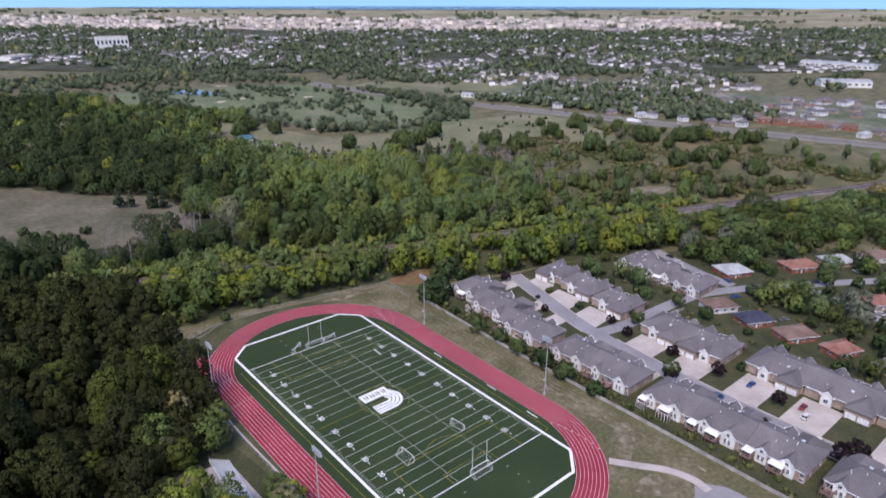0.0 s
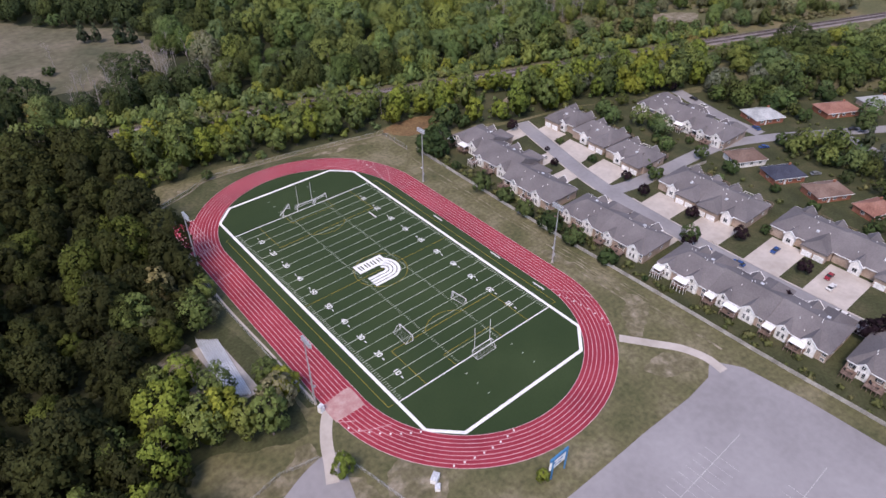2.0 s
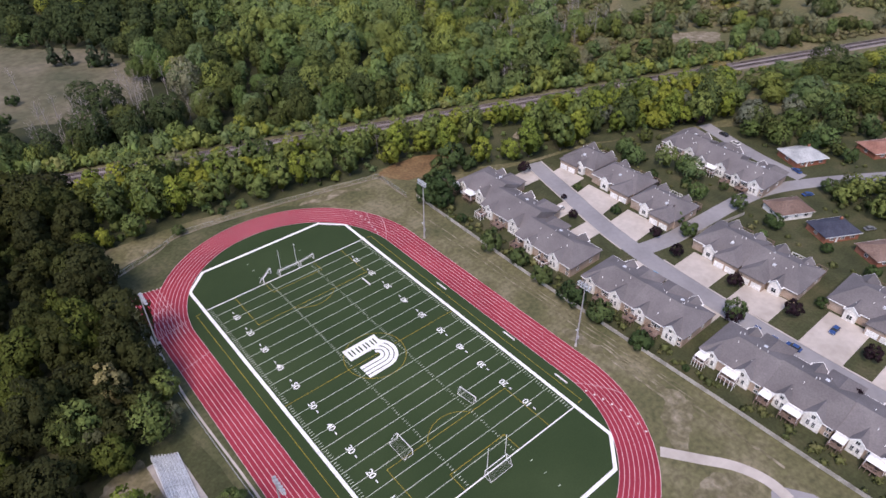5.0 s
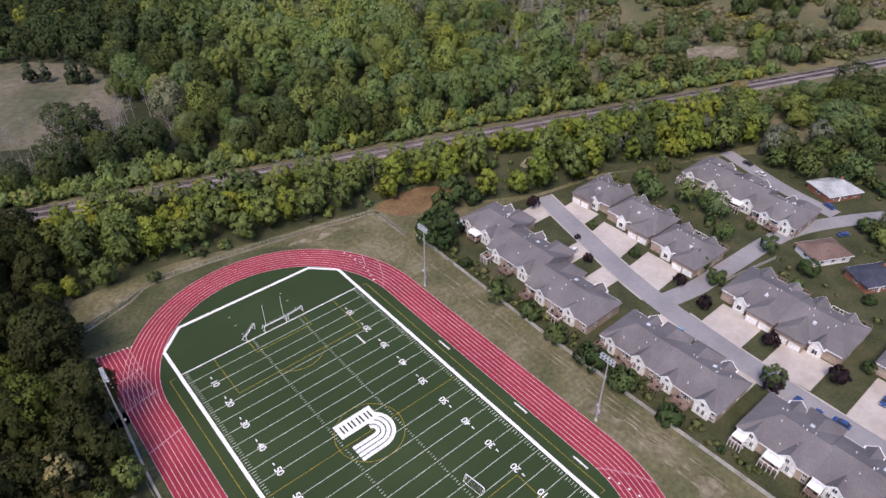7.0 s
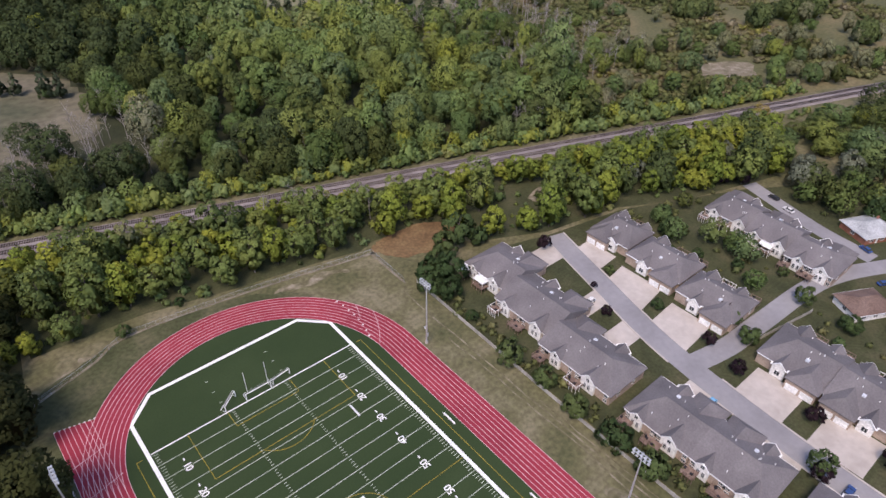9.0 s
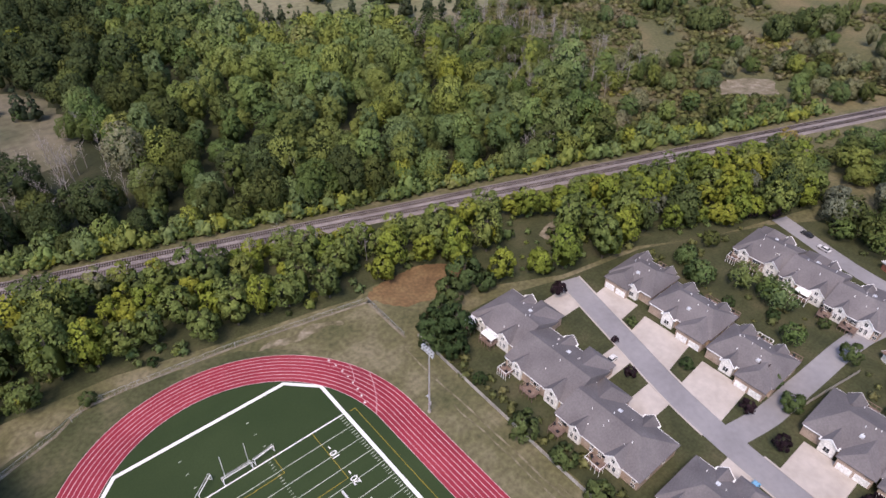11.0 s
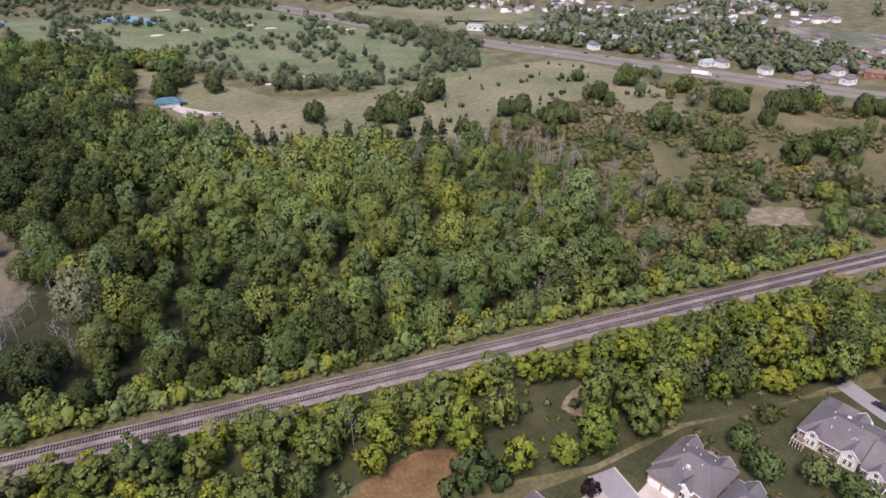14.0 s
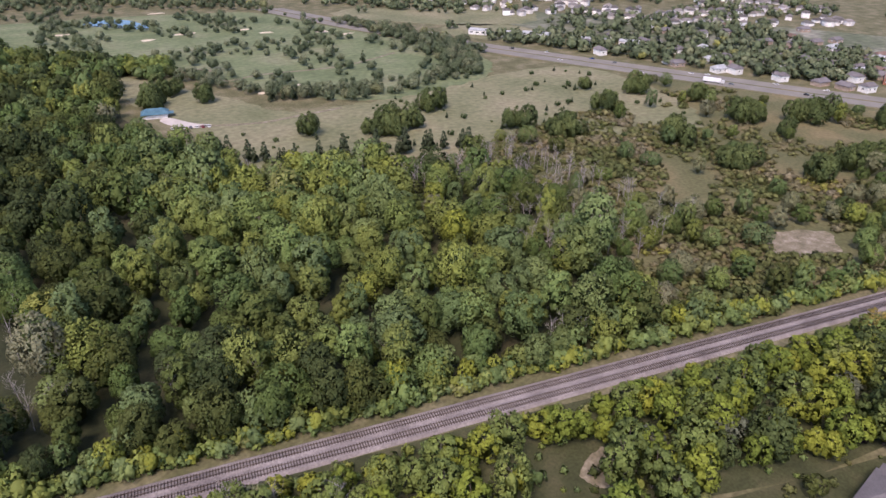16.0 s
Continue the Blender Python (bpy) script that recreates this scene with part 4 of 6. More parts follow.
# young trees at the edge of the woods, then the thicket along both sides of the line
edge = np.array([on_rail(a + rng.uniform(-2, 2), rng.uniform(13, 19)) for a in np.arange(-60, 250, 4.2)])
s = rng.uniform(0.35, 0.7, len(edge))
grove("woodland", np.column_stack([edge, s, s * rng.uniform(0.9, 1.3, len(edge))]), MID, M["leaf"], "young bright green trees at the edge of the woods", "woodland", rng, np.clip(rng.normal(0.5, 0.2, len(edge)), 0.1, 0.86))
s0 = np.arange(-170, 330, 2.2)
pts = np.array([on_rail(a + rng.uniform(-1, 1), sgn * rng.uniform(8.2, 13.0)) for a in s0 for sgn in (-1, 1, 1)])
s = rng.uniform(0.7, 1.9, len(pts)) * np.where(pts[:, 1] > rail_y(pts[:, 0]), 1.0, 0.55)
grove("thicket", np.column_stack([pts, s, s * rng.uniform(0.7, 1.3, len(pts))]), BUSH, M["leaf"], "bushy green and yellow thicket along the railway", "thicket", rng, np.clip(rng.normal(0.58, 0.2, len(pts)), 0, 0.9))
x, y = scatter(rng, BELT, 5.2, lambda a, b: off_rail(a, b) & (rng.random(len(a)) < 0.6))
s = rng.uniform(0.4, 1.1, len(x))
grove("thicket", np.stack([x, y, s, s], 1), BUSH, M["leaf"], "undergrowth below the railway trees", "thicket", rng, np.clip(rng.normal(0.5, 0.2, len(x)), 0, 0.9))
x, y = scatter(rng, GOLF, 15, lambda a, b: np.array([noise.noise((p * 0.02, q * 0.011, 17)) for p, q in zip(a, b)]) > -0.02)
s = rng.uniform(0.3, 0.85, len(x))
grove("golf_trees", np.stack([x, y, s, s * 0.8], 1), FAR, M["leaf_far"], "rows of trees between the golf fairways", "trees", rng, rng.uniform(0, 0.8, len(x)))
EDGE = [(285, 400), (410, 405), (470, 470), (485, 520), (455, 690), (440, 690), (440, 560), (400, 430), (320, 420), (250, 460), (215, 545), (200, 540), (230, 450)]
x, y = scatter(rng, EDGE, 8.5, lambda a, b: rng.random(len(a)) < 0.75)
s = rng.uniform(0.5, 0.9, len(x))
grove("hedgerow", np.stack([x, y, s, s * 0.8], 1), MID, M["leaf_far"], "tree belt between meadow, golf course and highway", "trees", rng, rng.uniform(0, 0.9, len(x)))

OUTSKIRTS = [(-420, 900), (-40, 900), (110, 800), (60, 960), (200, 1005), (330, 905), (430, 800), (425, 960), (300, 1070), (0, 1180), (-420, 1180)]
x, y = scatter(rng, OUTSKIRTS, 13, lambda a, b: seen_land(a, b) & (rng.random(len(a)) < 0.7))
s = rng.uniform(0.45, 1.0, len(x))
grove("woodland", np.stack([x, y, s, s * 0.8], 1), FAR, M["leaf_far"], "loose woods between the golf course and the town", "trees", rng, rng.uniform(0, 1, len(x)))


def far_place(n, d0, d1, power=1.0):
    """Places ahead along the heading, from d0 to d1 metres off, within the view's spread."""
    h = radians(40)
    d = d0 + (d1 - d0) * rng.random(n) ** power
    s = d * rng.uniform(-0.74, 0.78, n)
    return d * math.sin(h) + s * math.cos(h), d * math.cos(h) - s * math.sin(h), d, s


def beyond(x, y):
    """Past the highway and off the golf course."""
    ys = np.array([p[1] for p in HIGHWAY][::-1])
    xs = np.array([p[0] for p in HIGHWAY][::-1])
    return (x > np.interp(y, ys, xs) + 34) | (y > 960)


x, y, d, sd = far_place(17000, 560, 3600, 1.35)
drift = np.array([noise.noise((a * 0.004, b * 0.004, 21)) + 0.5 * noise.noise((a * 0.02, b * 0.02, 22)) for a, b in zip(x, y)])
ok = beyond(x, y) & (drift > np.where(d < 1000, 0.06, np.where(d < 2230, -0.16, 0.25))) & ~inside(GOLF, x, y) & ~((d > 2230) & (d < 2820) & (sd < 900) & (drift < 0.12))
x, y, d = x[ok], y[ok], d[ok]
s = rng.uniform(0.6, 1.3, len(x)) * (0.95 + d / 4200)
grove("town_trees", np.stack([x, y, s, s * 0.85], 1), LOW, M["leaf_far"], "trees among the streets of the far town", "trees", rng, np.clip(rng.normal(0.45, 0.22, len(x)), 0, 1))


def bark_mesh(r, h, name="trunk", dead=False, seed=1):
    q = random.Random(seed)
    bm = bmesh.new()
    add_tube(bm, (0, 0, -0.3), (0, 0, h * 0.55), r, r * 0.7, 7)
    add_tube(bm, (0, 0, h * 0.55), (0.2, 0.1, h), r * 0.7, r * 0.18, 6)
    for i in range(16 if dead else 6):
        a, z = q.uniform(0, 6.28), h * q.uniform(0.35, 0.9)
        ln = h * q.uniform(0.16, 0.34)
        e = Vector((math.cos(a) * ln * 0.7, math.sin(a) * ln * 0.7, z + ln * 0.75))
        add_tube(bm, (0, 0, z), e, r * 0.34, r * 0.1, 4)
        if dead:
            for k in range(3):
                f = Vector((0, 0, z)).lerp(e, q.uniform(0.4, 0.9))
                add_tube(bm, f, f + Vector((q.uniform(-1, 1), q.uniform(-1, 1), q.uniform(0.3, 1.2))) * ln * 0.4, r * 0.14, r * 0.05, 3)
    return finish(bm, name, M["deadwood" if dead else "bark"])


def tree_kind(name, label, category, mat, n, h, r, base, lobes, size, conic=False):
    """A tree that stands singly: the trunk with limbs, and the crown."""
    v, t, p = leaf_cloud(rng, n, h, r, base, lobes, size, conic)
    ob = thing(name, label, category)
    shared("trunk", bark_mesh(0.028 * h * 0.6, h * 0.8, seed=n + lobes), ob)
    shared("crown", raw_mesh("crown", v, t, mat, None, p), ob)
    return ob


KINDS = {
    "green": [tree_kind("tree", "tall green deciduous tree in the belt by the railway", "tree", M["leaf_tree"], 1000, h, r, 0.06, lb, 0.68) for h, r, lb in ((14, 4.4, 16), (16, 5.0, 20), (12, 4.0, 14), (15, 3.7, 14))],
    "lime": [tree_kind("tree", "yellow-green deciduous tree turning for autumn", "tree", M["leaf_lime"], 860, h, r, 0.05, lb, 0.64) for h, r, lb in ((11, 3.5, 14), (9, 3.0, 12), (13, 4.0, 16))],
    "big_lime": [tree_kind("tree", "large bright green tree beside the bleachers", "tree", M["leaf_lime"], 2200, 20, 6.6, 0.06, 15, 0.85)],
    "yard": [tree_kind("tree", "round dark green garden tree beside the fence", "tree", M["leaf_yard"], 800, h, r, 0.1, lb, 0.6) for h, r, lb in ((6.5, 3.2, 9), (5.5, 2.8, 8), (8, 3.6, 10))],
    "purple": [tree_kind("tree", "small dark purple plum tree on a front lawn", "tree", M["leaf_purple"], 600, 5.5, 2.5, 0.15, 8, 0.5)],
    "silver": [tree_kind("tree", "broad pale silver-green tree", "tree", M["leaf_silver"], 1200, h, r, 0.1, lb, 0.8) for h, r, lb in ((12, 6.2, 13), (11, 5.2, 11))],
    "thicket": [tree_kind("bush", "rounded green clump of bushes standing in the meadow", "bush", M["leaf_thicket"], 750, h, r, 0.02, lb, 0.95) for h, r, lb in ((12, 6.0, 14), (10, 5.0, 12))],
    "conifer": [tree_kind("conifer", "dark green conifer with a pointed top", "conifer", M["needle"], 420, 8, 2.0, 0.06, 10, 0.6, True)],
    "small": [tree_kind("bush", "small dark bush in the dry grass", "bush", M["leaf_yard"], 160, 2.6, 1.4, 0.02, 6, 0.5)],
}
for kind_list in KINDS.values():
    for ob in kind_list:
        ob["group"] = "single trees and bushes"
USED = {}


def plant(kind, x, y, s=1.0, up=1.0):
    i = USED.get(kind, 0)
    USED[kind] = i + 1
    src = KINDS[kind][i % len(KINDS[kind])]
    z = float(ground_z(x, y))
    rot = (i * 137.5) % 360
    m = pose(x, y, z, 0, 0, rot)
    if i < len(KINDS[kind]):
        src.matrix_basis = m
        src.scale = (s, s, s * up)
        return src
    ob = copy_thing(src, m)
    ob.scale = (s, s, s * up)
    return ob


q = random.Random(5)
bx, by = scatter(rng, BELT, 8.4, lambda a, b: off_rail(a, b))
gaps = ([(100, 60), (128, 62), (140, 78), (126, 84), (104, 76)], [(62, 68), (92, 66), (92, 84), (64, 86)])
for x, y in zip(bx, by):
    if any(inside(g, [x], [y])[0] for g in gaps) and q.random() < 0.85:
        continue
    u = q.random()
    clear = 0.68 if x > 62 else 0.68 + 0.26 * min(1, (62 - x) / 40)
    sc, tall = q.uniform(0.8, 1.25), clear * ((rail_y(x) - y) * 0.944 - 1)
    if tall < 9 * sc:
        sc = max(0.5, tall / 9)
    plant("lime" if u < (0.42 if x < 62 else 0.6) else "green", x, y, sc * 1.1, min(q.uniform(0.85, 1.15), max(0.65, tall / (14 * sc))))
for x, y, s in ((63, 53, 1.3), (67, 58, 1.7), (71, 53, 1.5), (66, 47, 1.1), (93, 63, 1.2), (88, 68, 1.6), (80, 66, 1.5), (73, 61, 1.6), (60.5, 15, 1.1), (62.5, 3, 1.0), (61, -9, 1.2), (61, -22, 1.2), (61.5, -33, 1.2), (61.5, -48, 1.2), (64.5, 35, 0.55)):
    plant("yard", x, y, s, q.uniform(0.85, 1.1))
for x, y, s in ((126, -17, 0.9), (122, -24.5, 1.1), (152, -27, 0.9), (150, -42, 1.0), (116, 22.5, 0.6), (113.5, 1.6, 0.55), (146, 8, 0.6), (152, -4, 0.7), (160, -16, 0.5), (140, 16, 0.7), (150, 24, 0.9), (156, 30, 1.0), (190, -44, 1.0), (196, -52, 1.1), (206, -60, 1.2), (188, -68, 1.0), (180, -104, 1.3), (190, -112, 1.4), (150, -62, 0.6), (148, -78, 0.9), (146, -100, 0.8)):
    plant("yard", x, y, s, q.uniform(0.85, 1.1))
for x, y, s in ((218, -22, 1.4), (222, -38, 1.2), (232, -62, 1.2), (252, -34, 1.3), (240, -74, 1.0), (262, -70, 1.2), (276, -80, 1.3), (198, -100, 1.3), (94, -59, 0.9), (120, -74, 0.6), (64, -62, 0.4), (-20, 96, 0.6), (-2, 99, 0.5)):
    plant("yard", x, y, s, q.uniform(0.85, 1.1))
for x, y, s in ((-81, -23, 2.0), (-72, -10, 1.15), (-69, -29, 1.5), (-52.5, -29, 1.3), (-88, -58, 1.2), (-53.5, -60, 0.8), (-18, -92, 0.5), (-86, -34, 1.4), (-94, -42, 1.3)):
    plant("big_lime" if s > 1.9 else "lime", x, y, s * (0.52 if s > 1.9 else 1))
for x, y, s in ((-61, -38, 1.25), (-56, -33, 1.1), (-67, -20, 0.95), (-79, -8, 1.05), (-66, -35, 1.0), (-54, -22, 0.8), (-75, -31, 1.1), (-94, -26, 1.3), (-64, 27, 1.25), (-52.5, 22, 0.85), (-60, 11, 1.0), (-52, 31, 0.8), (-54, 13, 0.6), (-74, 20, 1.3), (-92, -52, 1.0), (-104, -36, 1.2)):
    plant("green", x, y, s)
for x, y, s in ((106, 21, 0.45), (98.5, 10, 0.7), (112, -17.5, 0.85), (126, -14, 1.2), (108, -29, 0.9), (108, -51, 1.0), (92, -60, 1.0), (109, -70, 1.1), (109, 46, 1.0), (198, 30, 1.2), (204, 24, 1.2), (88, -97, 1.0), (91, -121, 1.3), (95, -124, 1.5), (108, -94, 1.0)):
    plant("purple", x, y, s)
for x, y, s in ((219, 7, 1.0), (244, -1, 1.0), (206, -84, 1.1), (196, -90, 0.9), (270, 0, 1.0), (230, 12, 0.9), (214, 40, 0.8), (150, 66, 0.8), (170, 54, 0.9)):
    plant("silver", x, y, s)
CLUMPS = ((212, 360, 21), (259, 334, 46), (309, 353, 26), (327, 286, 24), (343, 258, 32), (407, 276, 22), (460, 292, 30), (384, 204, 30), (374, 158, 28), (391, 121, 26), (433, 112, 40), (466, 200, 36), (500, 172, 40), (528, 130, 34), (455, 165, 16),
          (160, 482, 30), (178, 506, 26), (190, 470, 14), (420, 62, 24), (350, 92, 14), (482, 250, 22), (440, 322, 14))
for cx, cy, w in CLUMPS:
    n = max(2, round((w / 9.5) ** 2 * 0.75))
    for i in range(n):
        a, e = q.uniform(0, 6.28), math.sqrt((i + 0.5) / n)
        plant("thicket", cx + math.cos(a) * e * (w / 2 - 4), cy + math.sin(a) * e * (w / 2 - 4) * 0.75, q.uniform(0.75, 1.2), q.uniform(1.0, 1.45))
for x, y, s in ((-9, 305, 1.9), (-2, 301, 1.6), (9, 290, 2.1), (14, 284, 1.8), (230, 443, 1.5), (244, 436, 1.4), (258, 436, 1.6), (352, 503, 1.5), (238, 440, 1.0), (188, -112, 1.6), (172, -108, 1.4), (214, -70, 1.5)):
    plant("conifer", x, y, s)
EDGE_PINES = [(150, 372), (158, 356), (170, 338), (180, 324), (196, 317), (212, 314), (226, 309), (238, 303), (252, 295), (266, 287), (276, 283)]
for (ax, ay), (bx, by) in zip(EDGE_PINES, EDGE_PINES[1:]):
    for k in range(3):
        t = q.random()
        plant("conifer", ax + (bx - ax) * t + q.uniform(-4, 4), ay + (by - ay) * t + q.uniform(-8, 1), q.uniform(1.1, 2.0), q.uniform(0.9, 1.2))
for i in range(130):
    x, y = q.uniform(180, 480), q.uniform(210, 395)
    if inside(MEADOW, [x], [y])[0]:
        plant("conifer" if i % 3 == 0 else "small", x, y, q.uniform(0.4, 0.7) if i % 3 == 0 else q.uniform(0.6, 1.6))
for x, y in ((-62, 258), (-54, 252), (-48, 240), (-40, 262), (-66, 270), (8, 290), (-70, 284)):
    plant("small", x, y, 2.2)
DEAD = [shared("dead_tree", bark_mesh(0.16, h, "dead_tree", True, sd), None) for h, sd in ((14, 2), (12, 5), (15, 9))]
for i, ob in enumerate(DEAD):
    tagged(ob, "bare grey dead tree standing among the woods", "dead tree", "dead trees")
spots = [(78, 156), (115, 141), (168, 112), (172, 108), (164, 114), (56, 168), (28, 182), (12, 190), (5, 205), (-4, 200), (18, 225), (30, 240), (25, 252), (60, 112), (52, 118), (40, 122), (236, 150), (240, 140), (228, 160), (215, 245), (222, 255), (236, 250), (246, 240), (252, 228), (262, 218), (230, 232), (210, 262), (150, 300), (110, 320), (-10, 150), (72, 100)]
spots += [(q.uniform(-44, 38), q.uniform(180, 236)) for _ in range(46)]
spots = [p for p in spots if abs(p[1] - rail_y(p[0])) > 12]
spots += [(q.uniform(205, 290), q.uniform(130, 260)) for _ in range(120)] + [(q.uniform(-40, 200), q.uniform(180, 320)) for _ in range(16)]
for i, (x, y) in enumerate(spots):
    m = pose(x, y, 0, q.uniform(-5, 5), q.uniform(-5, 5), q.uniform(0, 360))
    if i < 3:
        DEAD[i].matrix_basis = m
    else:
        copy_thing(DEAD[i % 3], m)


# gardens further off: trees and shrubs between the houses
GARDEN = [(140, 46), (200, 24), (240, 6), (330, -40), (420, -60), (420, -220), (140, -220)]
ROOFS = [(119, 142, -22, 42), (114, 134, -70, -28), (118, 139, -150, -73), (164, 190, -31, 23), (200, 218, -33, -15), (155, 173, -48, -34), (153, 173, -66, -50), (153, 173, -84, -68), (155, 172, -102, -86), (231, 255, -52, -36), (256, 276, -62, -46), (218, 234, -96, -80), (229, 247, -114, -98), (280, 300, -74, -58)]


def garden_ok(x, y):
    ok = np.ones(len(x), bool)
    for a, b, c, d in ROOFS:
        ok &= ~((x > a - 4) & (x < b + 4) & (y > c - 4) & (y < d + 4))
    for line in (SIDE, [(207, 22), (197, -10), (194, -32)], [(222, -54), (214, -80), (208, -120), (206, -220)]):
        for px, py in smooth_loop(line, 10, False):
            ok &= np.hypot(x - px, y - py) > 7.5
    return ok


x, y = scatter(rng, GARDEN, 8.6, lambda a, b: garden_ok(a, b) & (rng.random(len(a)) < 0.42 + 0.42 * (a > 190)))
s = rng.uniform(0.3, 0.74, len(x)) * (1 + 0.25 * (x > 200))
grove("garden_trees", np.stack([x, y, s, s * 0.9], 1), MID, M["leaf"], "garden trees between the houses", "trees", rng, np.clip(rng.normal(0.25, 0.2, len(x)), 0, 0.95))
x, y = scatter(rng, GARDEN, 5.2, lambda a, b: garden_ok(a, b) & (rng.random(len(a)) < 0.55))
hx = rng.uniform(62.8, 68, 110)
hy = rng.uniform(-150, 56, 110)
x, y = np.concatenate([x, hx]), np.concatenate([y, hy])
s = rng.uniform(0.3, 0.8, len(x))
grove("shrubs", np.stack([x, y, s, s * 0.8], 1), BUSH, M["leaf_scrub"], "low garden shrubs and hedges", "shrubs", rng, rng.uniform(0, 0.5, len(x)))

# ---- houses ----
def add_roof(bm, x0, x1, y0, y1, ze, zr, hip0, hip1, over=0.45, thick=0.22, along="y"):
    """A roof on a rectangle with its ridge along y or x; hip0 and hip1: how far the ridge draws back at either end."""
    if along == "x":
        lo, hi, mid = x0 - over, x1 + over, (y0 + y1) / 2
        p = [(lo, y0 - over, ze), (hi, y0 - over, ze), (hi, y1 + over, ze), (lo, y1 + over, ze), (lo + hip0, mid, zr), (hi - hip1, mid, zr)]
        faces = [(0, 1, 5, 4), (2, 3, 4, 5), (1, 2, 5), (3, 0, 4)]
    else:
        lo, hi, mid = y0 - over, y1 + over, (x0 + x1) / 2
        p = [(x0 - over, lo, ze), (x1 + over, lo, ze), (x1 + over, hi, ze), (x0 - over, hi, ze), (mid, lo + hip0, zr), (mid, hi - hip1, zr)]
        faces = [(0, 1, 4), (1, 2, 5, 4), (2, 3, 5), (3, 0, 4, 5)]
    up = [bm.verts.new(q) for q in p]
    dn = [bm.verts.new((q[0], q[1], q[2] - thick)) for q in p]
    ends = {"x": {(3, 0, 4): hip0, (1, 2, 5): hip1}, "y": {(0, 1, 4): hip0, (2, 3, 5): hip1}}[along]
    for f in faces:
        if ends.get(f, 1.0) < 0.05:
            i, j, k = f
            for a, b in ((i, k), (k, j)):
                bm.faces.new((dn[a], dn[b], up[b], up[a]))
            continue
        bm.faces.new([up[i] for i in f])
        bm.faces.new([dn[i] for i in reversed(f)])
    for i in range(4):
        j = (i + 1) % 4
        if not any(v < 0.05 and set(f[:2]) == {i, j} for f, v in ends.items()):
            bm.faces.new((dn[i], dn[j], up[j], up[i]))
    return bm


def add_window(parent, x, y, z, w, h, face):
    """A window in a wall that faces face: (+-1, 0) or (0, +-1)."""
    fx, fy = face
    m = pose(x, y, z, 0, 0, math.degrees(math.atan2(fx, -fy)))
    fr = bmesh.new()
    for a in ((-w / 2, w / 2, h / 2 - 0.1, h / 2), (-w / 2, w / 2, -h / 2, -h / 2 + 0.1), (-w / 2, -w / 2 + 0.1, -h / 2, h / 2), (w / 2 - 0.1, w / 2, -h / 2, h / 2), (-0.04, 0.04, -h / 2, h / 2)):
        add_box(fr, a[0], a[1], -0.10, 0.06, a[2], a[3])
    frame_ob = part("window", fr, M["trim"], parent)
    frame_ob.matrix_basis = m
    part("pane", box(-w / 2 + 0.08, w / 2 - 0.08, -0.05, 0.05, -h / 2 + 0.08, h / 2 - 0.08), M["glass"], frame_ob)


def add_gable_prism(bm, x0, x1, y0, y1, z0, ze, zr):
    """A small wing whose gable faces along x."""
    ym = (y0 + y1) / 2
    prof = [(y0, z0), (y1, z0), (y1, ze), (ym, zr), (y0, ze)]
    a = [bm.verts.new((x0, y, z)) for y, z in prof]
    b = [bm.verts.new((x1, y, z)) for y, z in prof]
    bm.faces.new(a[::-1])
    bm.faces.new(b)
    for i in range(5):
        j = (i + 1) % 5
        bm.faces.new((a[i], a[j], b[j], b[i]))
    return bm


CHAIR_MESH, TABLE_MESH = [], []


def furnish(x, y, q):
    """A small table and two chairs on a deck."""
    if not CHAIR_MESH:
        c = add_prism(bmesh.new(), [(-0.35, 0), (-0.28, 0), (-0.24, 0.36), (0.24, 0.3), (0.28, 0), (0.35, 0), (0.48, 0.98), (0.4, 1.0), (0.28, 0.46), (-0.35, 0.48)][::-1], -0.33, 0.33)
        c.transform(Matrix(((0, 0, 1, 0), (1, 0, 0, 0), (0, 1, 0, 0), (0, 0, 0, 1))))
        CHAIR_MESH.append(finish(c, "patio_chair", M["car_black"]))
        t = bmesh.new()
        rings = [[t.verts.new((r * math.cos(k * math.pi / 5), r * math.sin(k * math.pi / 5), z)) for k in range(10)] for r, z in ((0.3, 0), (0.28, 0.05), (0.07, 0.08), (0.07, 0.66), (0.6, 0.68), (0.6, 0.74))]
        for lo, hi in zip(rings, rings[1:]):
            for k in range(10):
                t.faces.new((lo[k], lo[(k + 1) % 10], hi[(k + 1) % 10], hi[k]))
        t.faces.new(rings[-1])
        t.faces.new(rings[0][::-1])
        TABLE_MESH.append(finish(t, "patio_table", M["deck"]))
    tagged(shared("patio_table", TABLE_MESH[0], None, pose(x, y, 1.9)), "small round weathered table on a rear deck", "table", "patio furniture")
    for a in (q.uniform(40, 80), q.uniform(220, 260)):
        r = radians(a)
        tagged(shared("patio_chair", CHAIR_MESH[0], None, pose(x + math.cos(r) * 1.05, y + math.sin(r) * 1.05, 1.9, 0, 0, a - 90)), "dark patio chair beside a table on a deck", "chair", "patio furniture")


